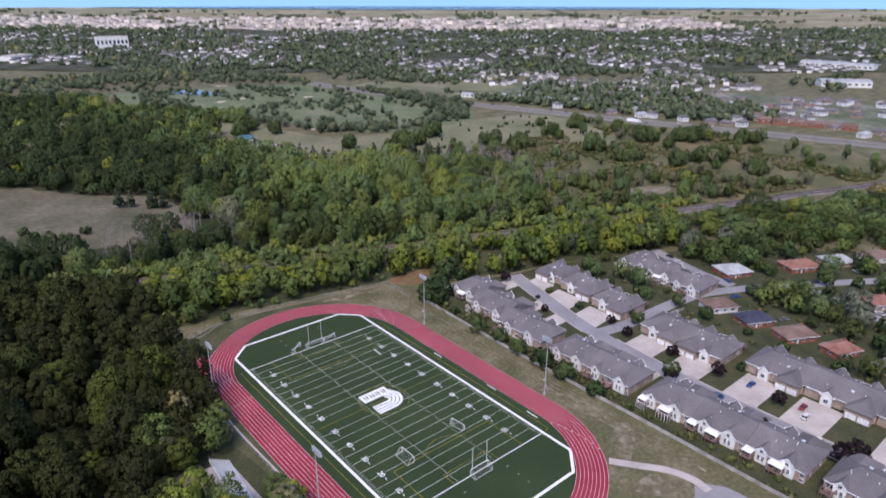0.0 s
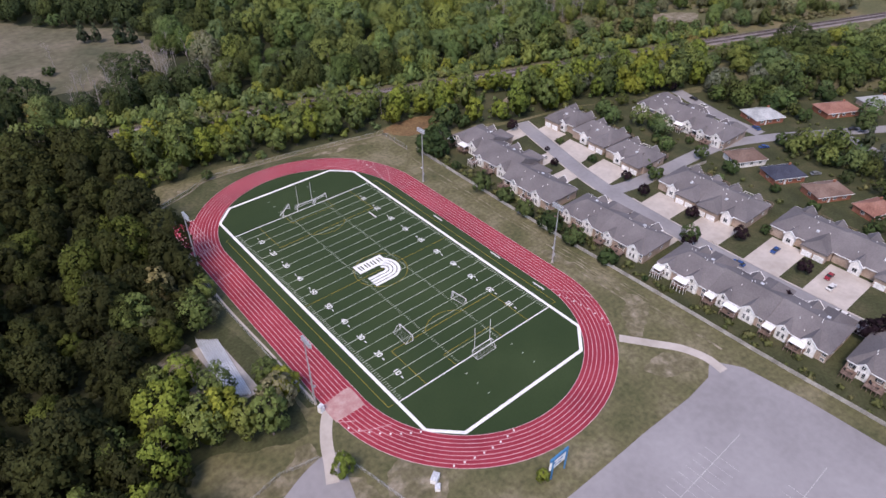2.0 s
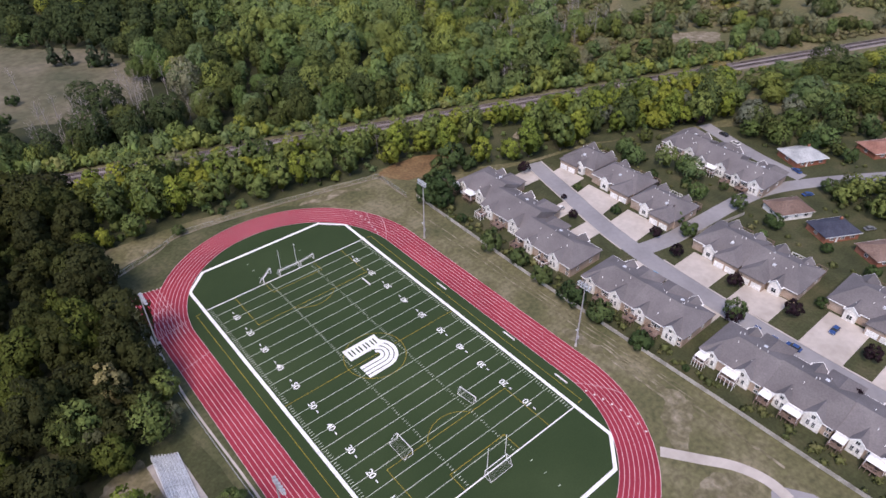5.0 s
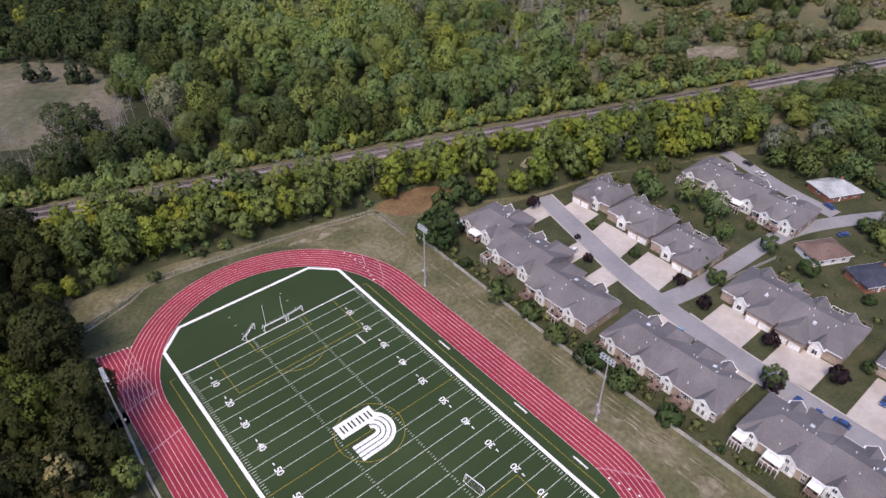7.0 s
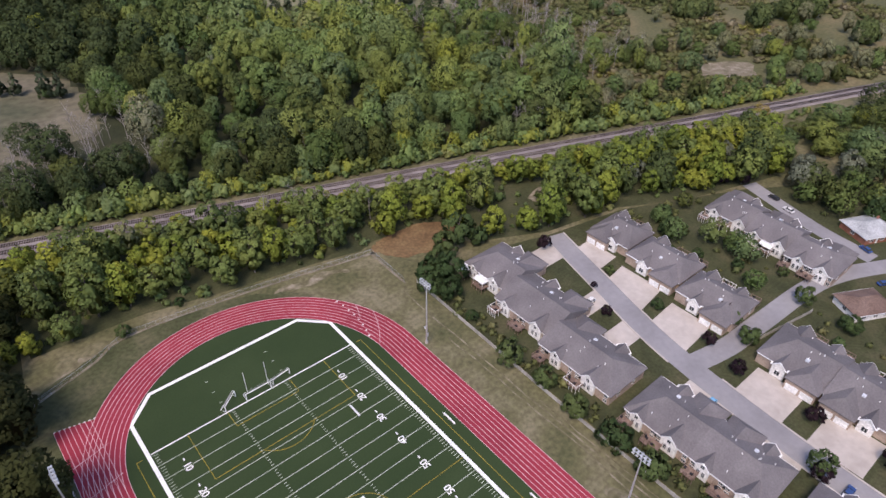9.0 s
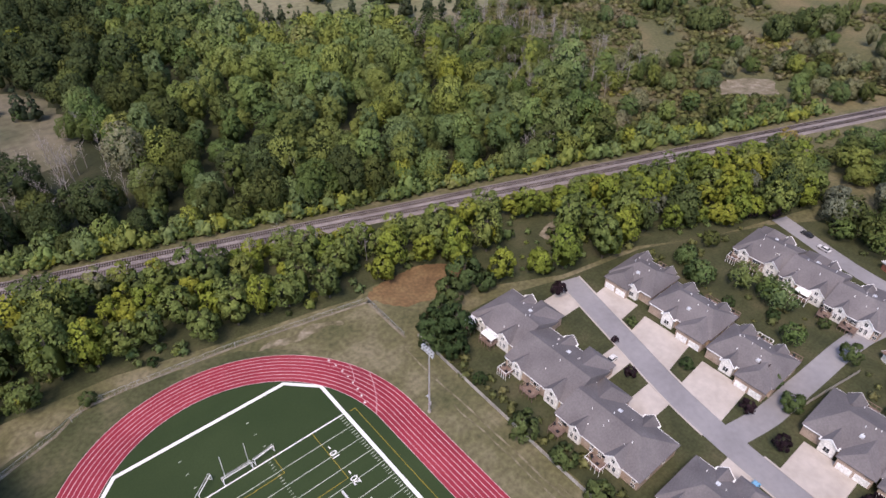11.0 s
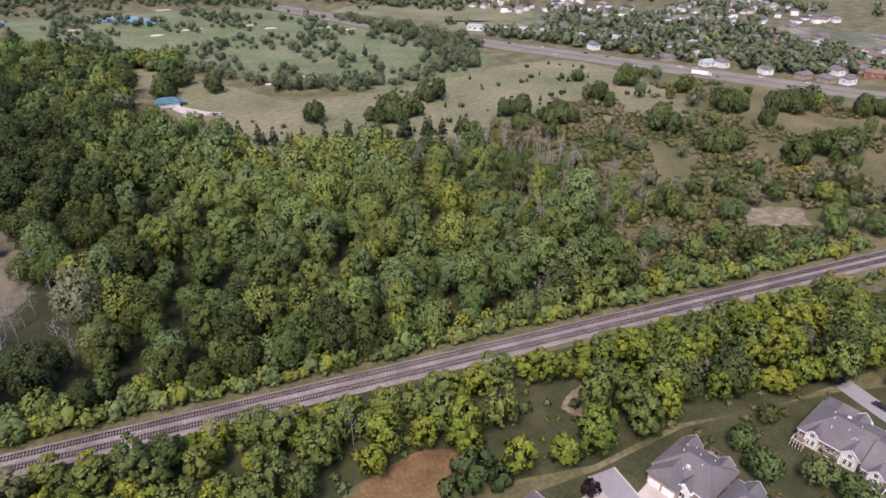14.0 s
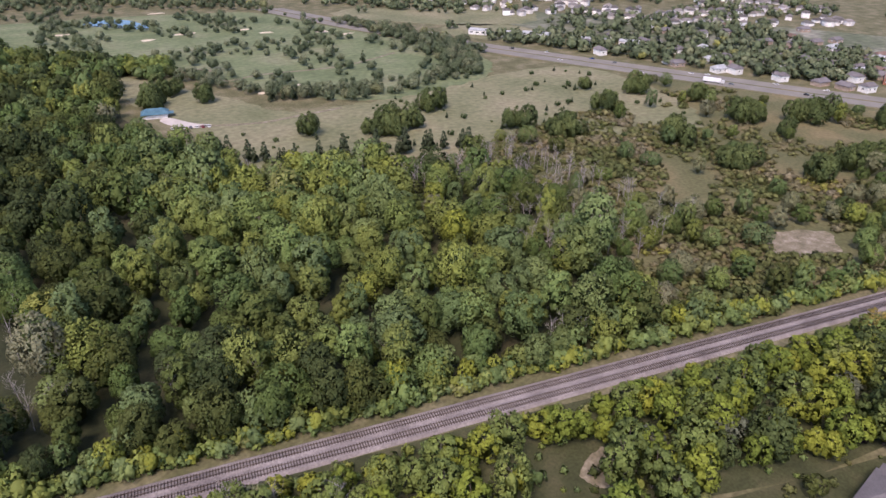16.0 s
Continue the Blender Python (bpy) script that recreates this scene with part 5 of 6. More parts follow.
def townhouse(x0, x1, y0, y1, front, hip0, hip1, q, deck="deck", garage=True, ridge=7.0, wing=5.0):
    """One house of a row. front: +1 where the street lies towards +x."""
    xc, yc = (x0 + x1) / 2, (y0 + y1) / 2
    d, w = (x1 - x0) / 2, (y1 - y0) / 2
    ob = thing("townhouse", "tan brick townhouse with grey shingle roof and white gables", "townhouse", pose(xc, yc, 0, 0, 0, 0 if front > 0 else 180), "townhouse rows")
    h0, h1 = (hip0, hip1) if front > 0 else (hip1, hip0)
    ze = 4.1
    part("wall", box(-d, d, -w, w, -0.2, ze - 0.15), M["brick"], ob, "tan brick wall")
    roof = part("roof", add_roof(bmesh.new(), -d, d, -w, w, ze, ridge, h0, h1, 0.5 if h0 > 1 or h1 > 1 else 0.45), M["shingle"], ob, "dark grey shingle roof")
    for a in (-d - 0.62, d + 0.5):
        part("fascia", box(a, a + 0.12, -w, w, ze - 0.3, ze - 0.02), M["trim"], ob, "white fascia board")
    # rear gables with windows
    for yy, gw in ((-w * 0.52 + q.uniform(-1, 1), 2.3), (w * 0.5 + q.uniform(-1, 1), 1.8)):
        zt = ze + gw * 1.05
        g = part("rear_gable", add_gable_prism(bmesh.new(), -d - 0.75, -d + 3.5, yy - gw, yy + gw, 0, ze + 0.35, zt), M["siding"], ob, "white sided rear gable")
        rb = bmesh.new()
        add_roof(rb, -d - 0.75, -d + 4.6, yy - gw, yy + gw, ze + 0.32, zt + 0.28, 0, 0, 0.3, 0.2, "x")
        part("gable_roof", rb, M["shingle"], ob)
        for sgn in (-1, 1):
            part("rake_board", tube((-d - 1.06, yy + sgn * (gw + 0.3), ze + 0.2), (-d - 1.06, yy, zt + 0.18), 0.12, 0.12, 4), M["trim"], ob, "white rake board")
        add_window(ob, -d - 0.78, yy, ze + 0.4, 1.1, 1.4, (-1, 0))
        add_window(ob, -d - 0.78, yy - 0.7, 2.0, 0.9, 2.0, (-1, 0))
        add_window(ob, -d - 0.78, yy + 0.7, 2.0, 0.9, 2.0, (-1, 0))
    for yy in (-w * 0.12, w * 0.08, w * 0.88, -w * 0.9):
        add_window(ob, -d - 0.02, yy, 2.9, 1.2, 1.4, (-1, 0))
        add_window(ob, -d - 0.02, yy, 1.0, 1.2, 1.2, (-1, 0))
    for sgn in (-1, 1):
        if (h0 if sgn < 0 else h1) > 1:
            for xx in (-d * 0.5, d * 0.35):
                add_window(ob, xx, sgn * (w + 0.02), 2.0, 1.2, 1.3, (0, sgn))
    # decks, each with its table and chairs
    spots = [(q.uniform(-0.18, 0.12) * w, 2.4, deck)]
    if w > 8:
        spots.append((w * 0.8, 1.7, "awning" if deck == "awning" and q.random() < 0.6 else "deck"))
    for dy, half, cover in spots:
        dk = part("deck", box(-d - 4.0, -d - 0.8, dy - half, dy + half, 1.7, 1.9), M["deck"], ob, "weathered timber deck")
        look_of = M["trim" if q.random() < 0.3 else "deck"]
        for k in range(5):
            a = -half + (2 * half - 0.12) * k / 4
            part("post", box(-d - 4.0, -d - 3.88, dy + a, dy + a + 0.12, 0.0, 2.9), look_of, dk)
        for a in (-half, half - 0.1):
            part("side_post", box(-d - 2.4, -d - 2.3, dy + a, dy + a + 0.1, 0.0, 2.8), look_of, dk)
            part("side_rail", box(-d - 3.86, -d - 0.8, dy + a, dy + a + 0.1, 2.75, 2.9), look_of, dk)
        part("front_rail", box(-d - 4.03, -d - 3.87, dy - half - 0.02, dy + half + 0.02, 2.9, 3.0), look_of, dk)
        part("patio_door", box(-d - 0.06, -d + 0.05, dy - 1.0, dy + 1.0, 1.92, 3.9), M["glass"], ob, "glazed sliding patio door")
        if cover == "awning":
            aw = bmesh.new()
            add_roof(aw, -d - 3.6, -d - 0.4, dy - half + 0.1, dy + half - 0.1, 3.9, 4.4, 0.2, 0.2, 0.0, 0.12, "y")
            for a in (-half + 0.2, half - 0.3):
                add_box(aw, -d - 3.6, -d - 3.5, dy + a, dy + a + 0.1, 1.8, 3.9)
            part("awning", aw, M["trim"], ob, "white patio awning")
        furnish(xc + front * (-d - 2.5), yc + front * (dy + 0.4), q)
    # garage wing towards the street
    if garage:
        gy = -w + 4.8 if q.random() < 0.5 else w - 4.8
        part("garage", box(d - 0.5, d + wing, gy - 4.2, gy + 4.2, -0.2, ze - 0.2), M["brick"], ob, "brick garage wing")
        part("garage_roof", add_roof(bmesh.new(), d - 5.5, d + wing, gy - 4.2, gy + 4.2, ze - 0.03, ze + 2.7, 0, 3.6, 0.5, 0.2, "x"), M["shingle"], ob)
        for a in (-2.05, 2.05):
            gd = bmesh.new()
            for k in range(4):
                add_box(gd, d + wing - 0.02, d + wing + 0.07, gy + a - 1.75, gy + a + 1.75, 0.05 + 0.56 * k, 0.58 + 0.56 * k)
            part("garage_door", gd, M["trim"], ob, "white sectional garage door")
        ey = -gy * 0.55
        gb = part("porch_gable", add_gable_prism(bmesh.new(), d - 1, d + 1.4, ey - 1.9, ey + 1.9, 0, ze - 0.1, ze + 1.7), M["siding"], ob, "white porch gable")
        part("porch_roof", add_roof(bmesh.new(), d - 3.6, d + 1.4, ey - 1.9, ey + 1.9, ze - 0.12, ze + 1.95, 0, 0, 0.3, 0.18, "x"), M["shingle"], ob)
        for sgn in (-1, 1):
            part("rake_board", tube((d + 1.72, ey + sgn * 2.2, ze - 0.2), (d + 1.72, ey, ze + 1.9), 0.15, 0.15, 4), M["trim"], ob, "white rake board")
            part("porch_gutter", box(d - 1.8, d + 1.7, ey + sgn * 2.3 - 0.2, ey + sgn * 2.3 + 0.2, ze - 0.3, ze - 0.04), M["trim"], ob, "white gutter")
        add_window(ob, d + 1.43, ey, 1.8, 1.6, 1.7, (1, 0))
    # roof details
    for k in range(8):
        px, py = q.uniform(-d * 0.8, d * 0.8), q.uniform(-w * 0.6, w * 0.6)
        pz = ze + (ridge - ze) * (1 - abs(px) / (d + 0.5))
        part("vent_pipe", add_tube(bmesh.new(), (px, py, pz - 0.2), (px, py, pz + 0.55), 0.11, 0.11, 6), M["trim"], ob)
    px, py = d * 0.45, q.uniform(-w * 0.4, w * 0.4)
    pz = ze + (ridge - ze) * (1 - px / (d + 0.5))
    part("skylight", box(px - 0.6, px + 0.6, py - 0.5, py + 0.5, pz - 0.35, pz + 0.22), M["alu"], ob, "pale roof skylight")
    if h1 < 1:
        part("flashing", add_box(bmesh.new(), 0.3, d + 0.4, w - 0.12, w + 0.12, ze - 0.1, ze + 0.14), M["trim"], ob)
    return ob


q = random.Random(21)
ROWS = [
    [(79, 96, 35.5, 54, 1, 0.1, 6.5), (74.5, 92, 13, 35, 1, 0.1, 0.1), (70.5, 86, -13, 12.6, 1, 6.5, 0.1)],
    [(70.5, 86.5, -37, -18, 1, 0, 6.5), (70.5, 86.5, -56, -37.3, 1, 6.5, 0)],
    [(71, 87.5, -80, -61.5, 1, 0, 6.5), (71.5, 88, -99, -80.3, 1, 0, 0), (72, 88.5, -118, -99.3, 1, 6.5, 0)],
    [(74, 91, -142, -122.5, 1, 0, 6.5), (74.5, 91.5, -162, -142.3, 1, 6.5, 0)],
]
ROWS += [
    [(127.5, 142, 24, 40, -1, 5, 6), (125, 139.5, 2, 22.6, -1, 5, 5), (121.5, 136, -19, 0.6, -1, 6, 5)],
    [(116.5, 134, -49, -30, -1, 0, 6.5), (115.5, 133, -68, -49.3, -1, 6.5, 0)],
    [(121, 139, -97, -75, -1, 0, 6.5), (121.5, 139.5, -121, -97.3, -1, 0, 0), (122, 140, -146, -121.3, -1, 6.5, 0)],
    [(171, 188, 4, 21, 1, 0, 6.5), (169, 186, -12, 3.7, 1, 0, 0), (166.5, 183, -29, -12.3, 1, 6.5, 0)],
]
for r, row in enumerate(ROWS):
    for i, (a, b, c, d, f, h0, h1) in enumerate(row):
        townhouse(a, b, c, d, f, max(h0, 0.06), max(h1, 0.06), q, "awning" if r in (2,) or q.random() < 0.3 else "deck", ridge=7.9 + 0.25 * (i % 2), wing=3.2)


def house(x, y, w, d, rot, roof, wall, label, chimney=True):
    ob = thing("house", label, "house", pose(x, y, 0, 0, 0, rot), "detached houses")
    w, d = w / 2, d / 2
    part("wall", box(-w, w, -d, d, -0.2, 2.9), M[wall], ob)
    part("roof", add_roof(bmesh.new(), -w, w, -d, d, 3.0, 5.6, d * 0.9, d * 0.9, 0.6, 0.22, "x"), M[roof], ob)
    for xx in (-w * 0.6, 0.1, w * 0.6):
        add_window(ob, xx, -d - 0.02, 1.7, 1.6, 1.3, (0, -1))
        add_window(ob, xx, d + 0.02, 1.7, 1.6, 1.3, (0, 1))
    add_window(ob, -w - 0.02, 0, 1.7, 1.6, 1.3, (-1, 0))
    part("door", box(-w * 0.3 - 0.45, -w * 0.3 + 0.45, -d - 0.06, -d + 0.04, 0.05, 2.1), M["trim"], ob, "white front door")
    for a in (-d - 0.68, d + 0.6):
        part("fascia", box(-w - 0.6, w + 0.6, a, a + 0.08, 2.75, 2.98), M["trim"], ob)
    if chimney:
        part("chimney", box(w * 0.4, w * 0.4 + 0.8, d * 0.2, d * 0.2 + 0.6, 3.6, 6.0), M["brick_red"], ob, "red brick chimney")


for a in ((209, -24, 15, 12, -25, "metal_roof", "brick_red", "brick house with a pale metal roof"), (164, -40.5, 14, 10, -28, "shingle_brown", "siding", "white house with a brownish pink roof", False),
          (163, -58, 14, 10, -28, "shingle_blue", "brick_red", "red brick house with a navy roof"), (163, -76, 15, 10, -28, "shingle_brown", "brick_red", "brick bungalow with a brown roof"), (164, -94, 12, 9, -20, "shingle_red", "brick_red", "red brick house among trees"),
          (243, -44, 18, 11, -28, "shingle_red", "brick_red", "long brick bungalow with a red roof"), (266, -54, 15, 11, -28, "metal_roof", "brick", "bungalow with a pale grey roof"), (226, -88, 12, 10, -30, "shingle_red", "brick", "bungalow with a salmon roof"),
          (238, -106, 14, 10, -30, "shingle_blue", "brick_red", "brick house with a dark blue roof"), (290, -66, 16, 11, -28, "shingle_brown", "siding", "white bungalow with a brown roof"), (166, -114, 14, 10, -15, "shingle", "brick", "brick bungalow with a grey roof"), (258, -128, 14, 10, -30, "shingle", "siding", "white bungalow with a grey roof")):
    house(*a)

# ---- fences ----
def board_fence(pts, spacing=2.4, height=1.45):
    ob = thing("board_fence", "weathered pale grey board fence behind the gardens", "fence")
    me_p = finish(box(-0.07, 0.07, -0.07, 0.07, -0.3, height + 0.12), "post", M["fence"])
    near_side, far_side = [], []
    for k in range(12):
        u0, u1 = -spacing / 2 + spacing * k / 12, -spacing / 2 + spacing * (k + 1) / 12
        near_side += [(-0.03, u0 + 0.02), (-0.03, u1 - 0.02), (-0.005, u1 - 0.01), (-0.005, u1)] if k < 11 else [(-0.03, u0 + 0.02), (-0.03, u1)]
        far_side += [(0.03, u0), (0.03, u1)]
    bm = add_prism(bmesh.new(), (near_side + [(0.03, spacing / 2), (0.03, -spacing / 2)])[::-1], 0.05, height)
    me_b = finish(bm, "fence_panel", M["fence"])
    line = smooth_loop(pts, 4, False)
    for (ax, ay), (bx, by) in zip(line, line[1:]):
        ln = math.hypot(bx - ax, by - ay)
        n = max(1, round(ln / spacing))
        ang = math.degrees(math.atan2(by - ay, bx - ax)) - 90
        for i in range(n):
            t = (i + 0.5) / n
            k = ln / n / spacing
            shared("fence_panel", me_b, ob, pose(ax + (bx - ax) * t, ay + (by - ay) * t, 0, 0, 0, ang) @ Matrix.Diagonal((1, k, 1, 1)))
            shared("post", me_p, ob, pose(ax + (bx - ax) * i / n, ay + (by - ay) * i / n, 0, 0, 0, ang))


board_fence([(62.6, 60), (61.6, 24), (60.8, -3), (60.8, -40), (61.2, -75), (61.2, -110), (62, -142), (62, -200)])
board_fence([(120, -25.5), (134, -28), (150, -31)])


def chain_fence(pts, height=1.9):
    ob = thing("chain_link_fence", "grey chain-link fence on a concrete strip", "fence")
    for (ax, ay), (bx, by) in zip(pts, pts[1:]):
        ln = math.hypot(bx - ax, by - ay)
        n = max(1, round(ln / 3.0))
        for i in range(n + 1):
            x, y = ax + (bx - ax) * i / n, ay + (by - ay) * i / n
            part("post", tube((x, y, -0.2), (x, y, height), 0.045), M["steel"], ob)
        part("top_rail", tube((ax, ay, height), (bx, by, height), 0.035), M["steel"], ob)
        wires = bmesh.new()
        for k in range(7):
            z = 0.1 + 0.27 * k
            add_tube(wires, (ax, ay, z), (bx, by, z), 0.008, 0.008, 3)
        for i in range(int(ln / 0.5)):
            p, r = (i + 0.0) / (ln / 0.5), (i + 1.0) / (ln / 0.5)
            add_tube(wires, (ax + (bx - ax) * p, ay + (by - ay) * p, 0.05), (ax + (bx - ax) * r, ay + (by - ay) * r, height), 0.007, 0.007, 3)
        part("wire_mesh", wires, M["steel"], ob, "grey wire mesh")


chain_fence([(59.5, 63), (60, 82.3), (16, 91.4), (-20, 95.8), (-31, 90.5), (-49, 84)])
chain_fence([(-49.5, 52), (-49.8, 20), (-49, -12), (-48.2, -36)], 1.2)
chain_fence([(-56, -52), (-66, -50), (-84, -54)], 1.2)
chain_fence([(-51.5, -54), (-49, -64), (-46, -78), (-40, -92)], 1.2)

# ---- sports equipment ----
def light_mast(x, y, face):
    ob = thing("light_mast", "tall galvanised floodlight mast beside the track", "floodlight", pose(x, y, 0, 0, 0, 0 if face > 0 else 180), "floodlight masts")
    part("base", tube((0, 0, -0.2), (0, 0, 0.7), 0.45, 0.42, 10), M["concrete"], ob, "concrete footing")
    part("pole", tube((0, 0, 0.5), (0, 0, 24.2), 0.27, 0.13, 10), M["steel"], ob)
    part("control_box", box(-0.25, 0.25, 0.25, 0.6, 3.2, 4.4, 0.03), M["steel"], ob)
    for z, n in ((24.0, 5), (23.0, 5), (7.0, 1)):
        if n > 1:
            part("cross_arm", box(0.05, 0.2, -2.1, 2.1, z - 0.08, z + 0.08), M["steel"], ob)
        for i in range(n):
            yy = (i - (n - 1) / 2) * 0.95
            hd = part("lamp_head", add_tube(bmesh.new(), (0.2, yy, z), (0.75, yy, z - 0.3), 0.2, 0.4, 10), M["steel"], ob)
            part("lens", tube((0.74, yy, z - 0.295), (0.78, yy, z - 0.315), 0.38, 0.38, 10), M["lampglass"], hd, "pale lamp glass")


for x, y, f in ((47.6, 36.4, -1), (47.6, -35.4, -1), (-48.2, 38, 1), (-47.6, -36.3, 1)):
    light_mast(x, y, f)


def soccer_goal(x, y, rot, width=7.3, height=2.4, depth=2.2, uprights=False, label="white soccer goal with a net on the turf"):
    ob = thing("soccer_goal" if not uprights else "goal_post", label, "goal", pose(x, y, 0.06, 0, 0, rot), "goals on the field")
    w = width / 2
    for s in (-w, w):
        part("post", tube((s, 0, 0), (s, 0, height), 0.11, 0.11, 8), M["trim"], ob)
        part("side_bar", add_tube(add_tube(bmesh.new(), (s, 0, height), (s, depth * 0.4, height), 0.05), (s, depth * 0.4, height), (s, depth, 0.05), 0.05), M["trim"], ob)
        part("ground_bar", tube((s, 0, 0.05), (s, depth, 0.05), 0.05), M["trim"], ob)
        if uprights:
            part("upright", tube((s * 0.82, 0, height), (s * 0.82, 0, 10.5), 0.07, 0.06, 8), M["trim"], ob, "tall white football upright")
    part("crossbar", tube((-w, 0, height), (w, 0, height), 0.11, 0.11, 8), M["trim"], ob)
    part("rear_bar", tube((-w, depth, 0.05), (w, depth, 0.05), 0.05), M["trim"], ob)
    nb = bmesh.new()
    n = int(width / 0.3)
    for i in range(n + 1):
        xx = -w + width * i / n
        add_tube(nb, (xx, depth * 0.4, height), (xx, depth, 0.05), 0.008, 0.008, 3)
        add_tube(nb, (xx, 0, height), (xx, depth * 0.4, height), 0.008, 0.008, 3)
    for k in range(9):
        t = k / 8
        add_tube(nb, (-w, depth * (0.4 + 0.6 * t), height * (1 - t) + 0.05), (w, depth * (0.4 + 0.6 * t), height * (1 - t) + 0.05), 0.008, 0.008, 3)
    part("net", nb, M["netting"], ob, "grey net")
    return ob


soccer_goal(0.6, -50.4, 180, uprights=True, label="white combined football uprights and soccer goal")
soccer_goal(0.3, 50.6, 0, uprights=True, label="white combined football uprights and soccer goal")
soccer_goal(-7.2, 52.3, 38, 5.5, 2.1, 1.6)
soccer_goal(7.6, 51.4, 8, 5.5, 2.0, 1.6)
soccer_goal(-12.6, -31, 90, 6.4, 2.1, 2.6)
soccer_goal(10.3, -29.2, 98, 5.6, 1.9, 1.1, label="small white soccer goal standing on the turf")


def bench(x, y, rot, ln=4.6):
    ob = thing("bench", "white aluminium players' bench", "bench", pose(x, y, 0.05, 0, 0, rot), "team benches")
    part("seat", box(-ln / 2, ln / 2, -0.25, 0.25, 0.42, 0.48, 0.02), M["trim"], ob)
    part("backrest", box(-ln / 2, ln / 2, 0.3, 0.36, 0.62, 0.95, 0.02), M["trim"], ob)
    for xx in (-ln / 2 + 0.4, 0, ln / 2 - 0.4):
        part("leg", add_box(box(xx - 0.04, xx + 0.04, -0.25, 0.3, 0, 0.42), xx - 0.04, xx + 0.04, 0.26, 0.32, 0.4, 0.95), M["steel"], ob)


for a in ((34.6, 11, 90), (35.2, -20, 90), (17, 29, 90), (34.4, -41.5, 90)):
    bench(*a)


def bleachers():
    ob = thing("bleachers", "silver aluminium bleachers with rows of planks", "bleachers", pose(-61, -8.6, 0, 0, 0, -4))
    for k in range(9):
        z, x = 0.45 + 0.38 * k, 2.6 - 0.68 * k
        part("seat_plank", box(x - 0.14, x + 0.14, -13, 13, z, z + 0.05), M["alu"], ob)
        part("foot_plank", box(x - 0.52, x - 0.18, -13, 13, z - 0.36, z - 0.31), M["alu"], ob)
    for y in (-12.5, -7.5, -2.5, 2.5, 7.5, 12.5):
        part("support_frame", add_tube(add_tube(add_tube(bmesh.new(), (2.8, y, 0.1), (-3.1, y, 3.4), 0.05), (-3.1, y, 0), (-3.1, y, 4.4), 0.05), (2.8, y, 0.03), (-3.1, y, 0.03), 0.05), M["steel"], ob)
    for z in (3.9, 4.4):
        part("guard_rail", tube((-3.1, -13, z), (-3.1, 13, z), 0.04), M["steel"], ob)


bleachers()
patch("bleacher_pad", [(-65, 5.2), (-57.6, 4.9), (-56.4, -22.4), (-64, -22.6)], 0.055, M["faded_pad"], "grey concrete pad under the bleachers", "pavement", False)


def scoreboard():
    ob = thing("scoreboard", "blue and white scoreboard on two steel posts", "scoreboard", pose(-13.6, -93, 0, 0, 0, 0))
    for x in (-2.4, 2.4):
        part("post", box(x - 0.15, x + 0.15, -0.15, 0.15, -0.2, 7.2), M["blue"], ob)
    part("panel", box(-3.1, 3.1, 0.15, 0.5, 3.6, 6.6, 0.04), M["trim"], ob, "white panel")
    part("header", box(-3.1, 3.1, 0.12, 0.53, 6.64, 7.7, 0.04), M["blue"], ob, "blue header board")
    for x, z, w in ((-1.6, 5.6, 1.2), (0.4, 5.6, 1.8), (-0.4, 4.5, 2.2)):
        part("writing_bar", box(x - w / 2, x + w / 2, 0.10, 0.149, z - 0.18, z + 0.18), M["blue"], ob)


scoreboard()


def storage_box(x, y, rot, w, d, h):
    ob = thing("storage_box", "white equipment box beside the track", "storage box", pose(x, y, 0, 0, 0, rot))
    part("body", box(-w / 2, w / 2, -d / 2, d / 2, 0, h, 0.04), M["trim"], ob)
    part("lid", box(-w / 2 - 0.06, w / 2 + 0.06, -d / 2 - 0.06, d / 2 + 0.06, h + 0.003, h + 0.12, 0.03), M["alu"], ob)


storage_box(-37.6, -75.2, 30, 2.4, 1.6, 1.6)
storage_box(-38.6, -77.4, 50, 1.6, 1.2, 1.1)
storage_box(-47.6, -39.4, 20, 1.5, 1.2, 2.2)

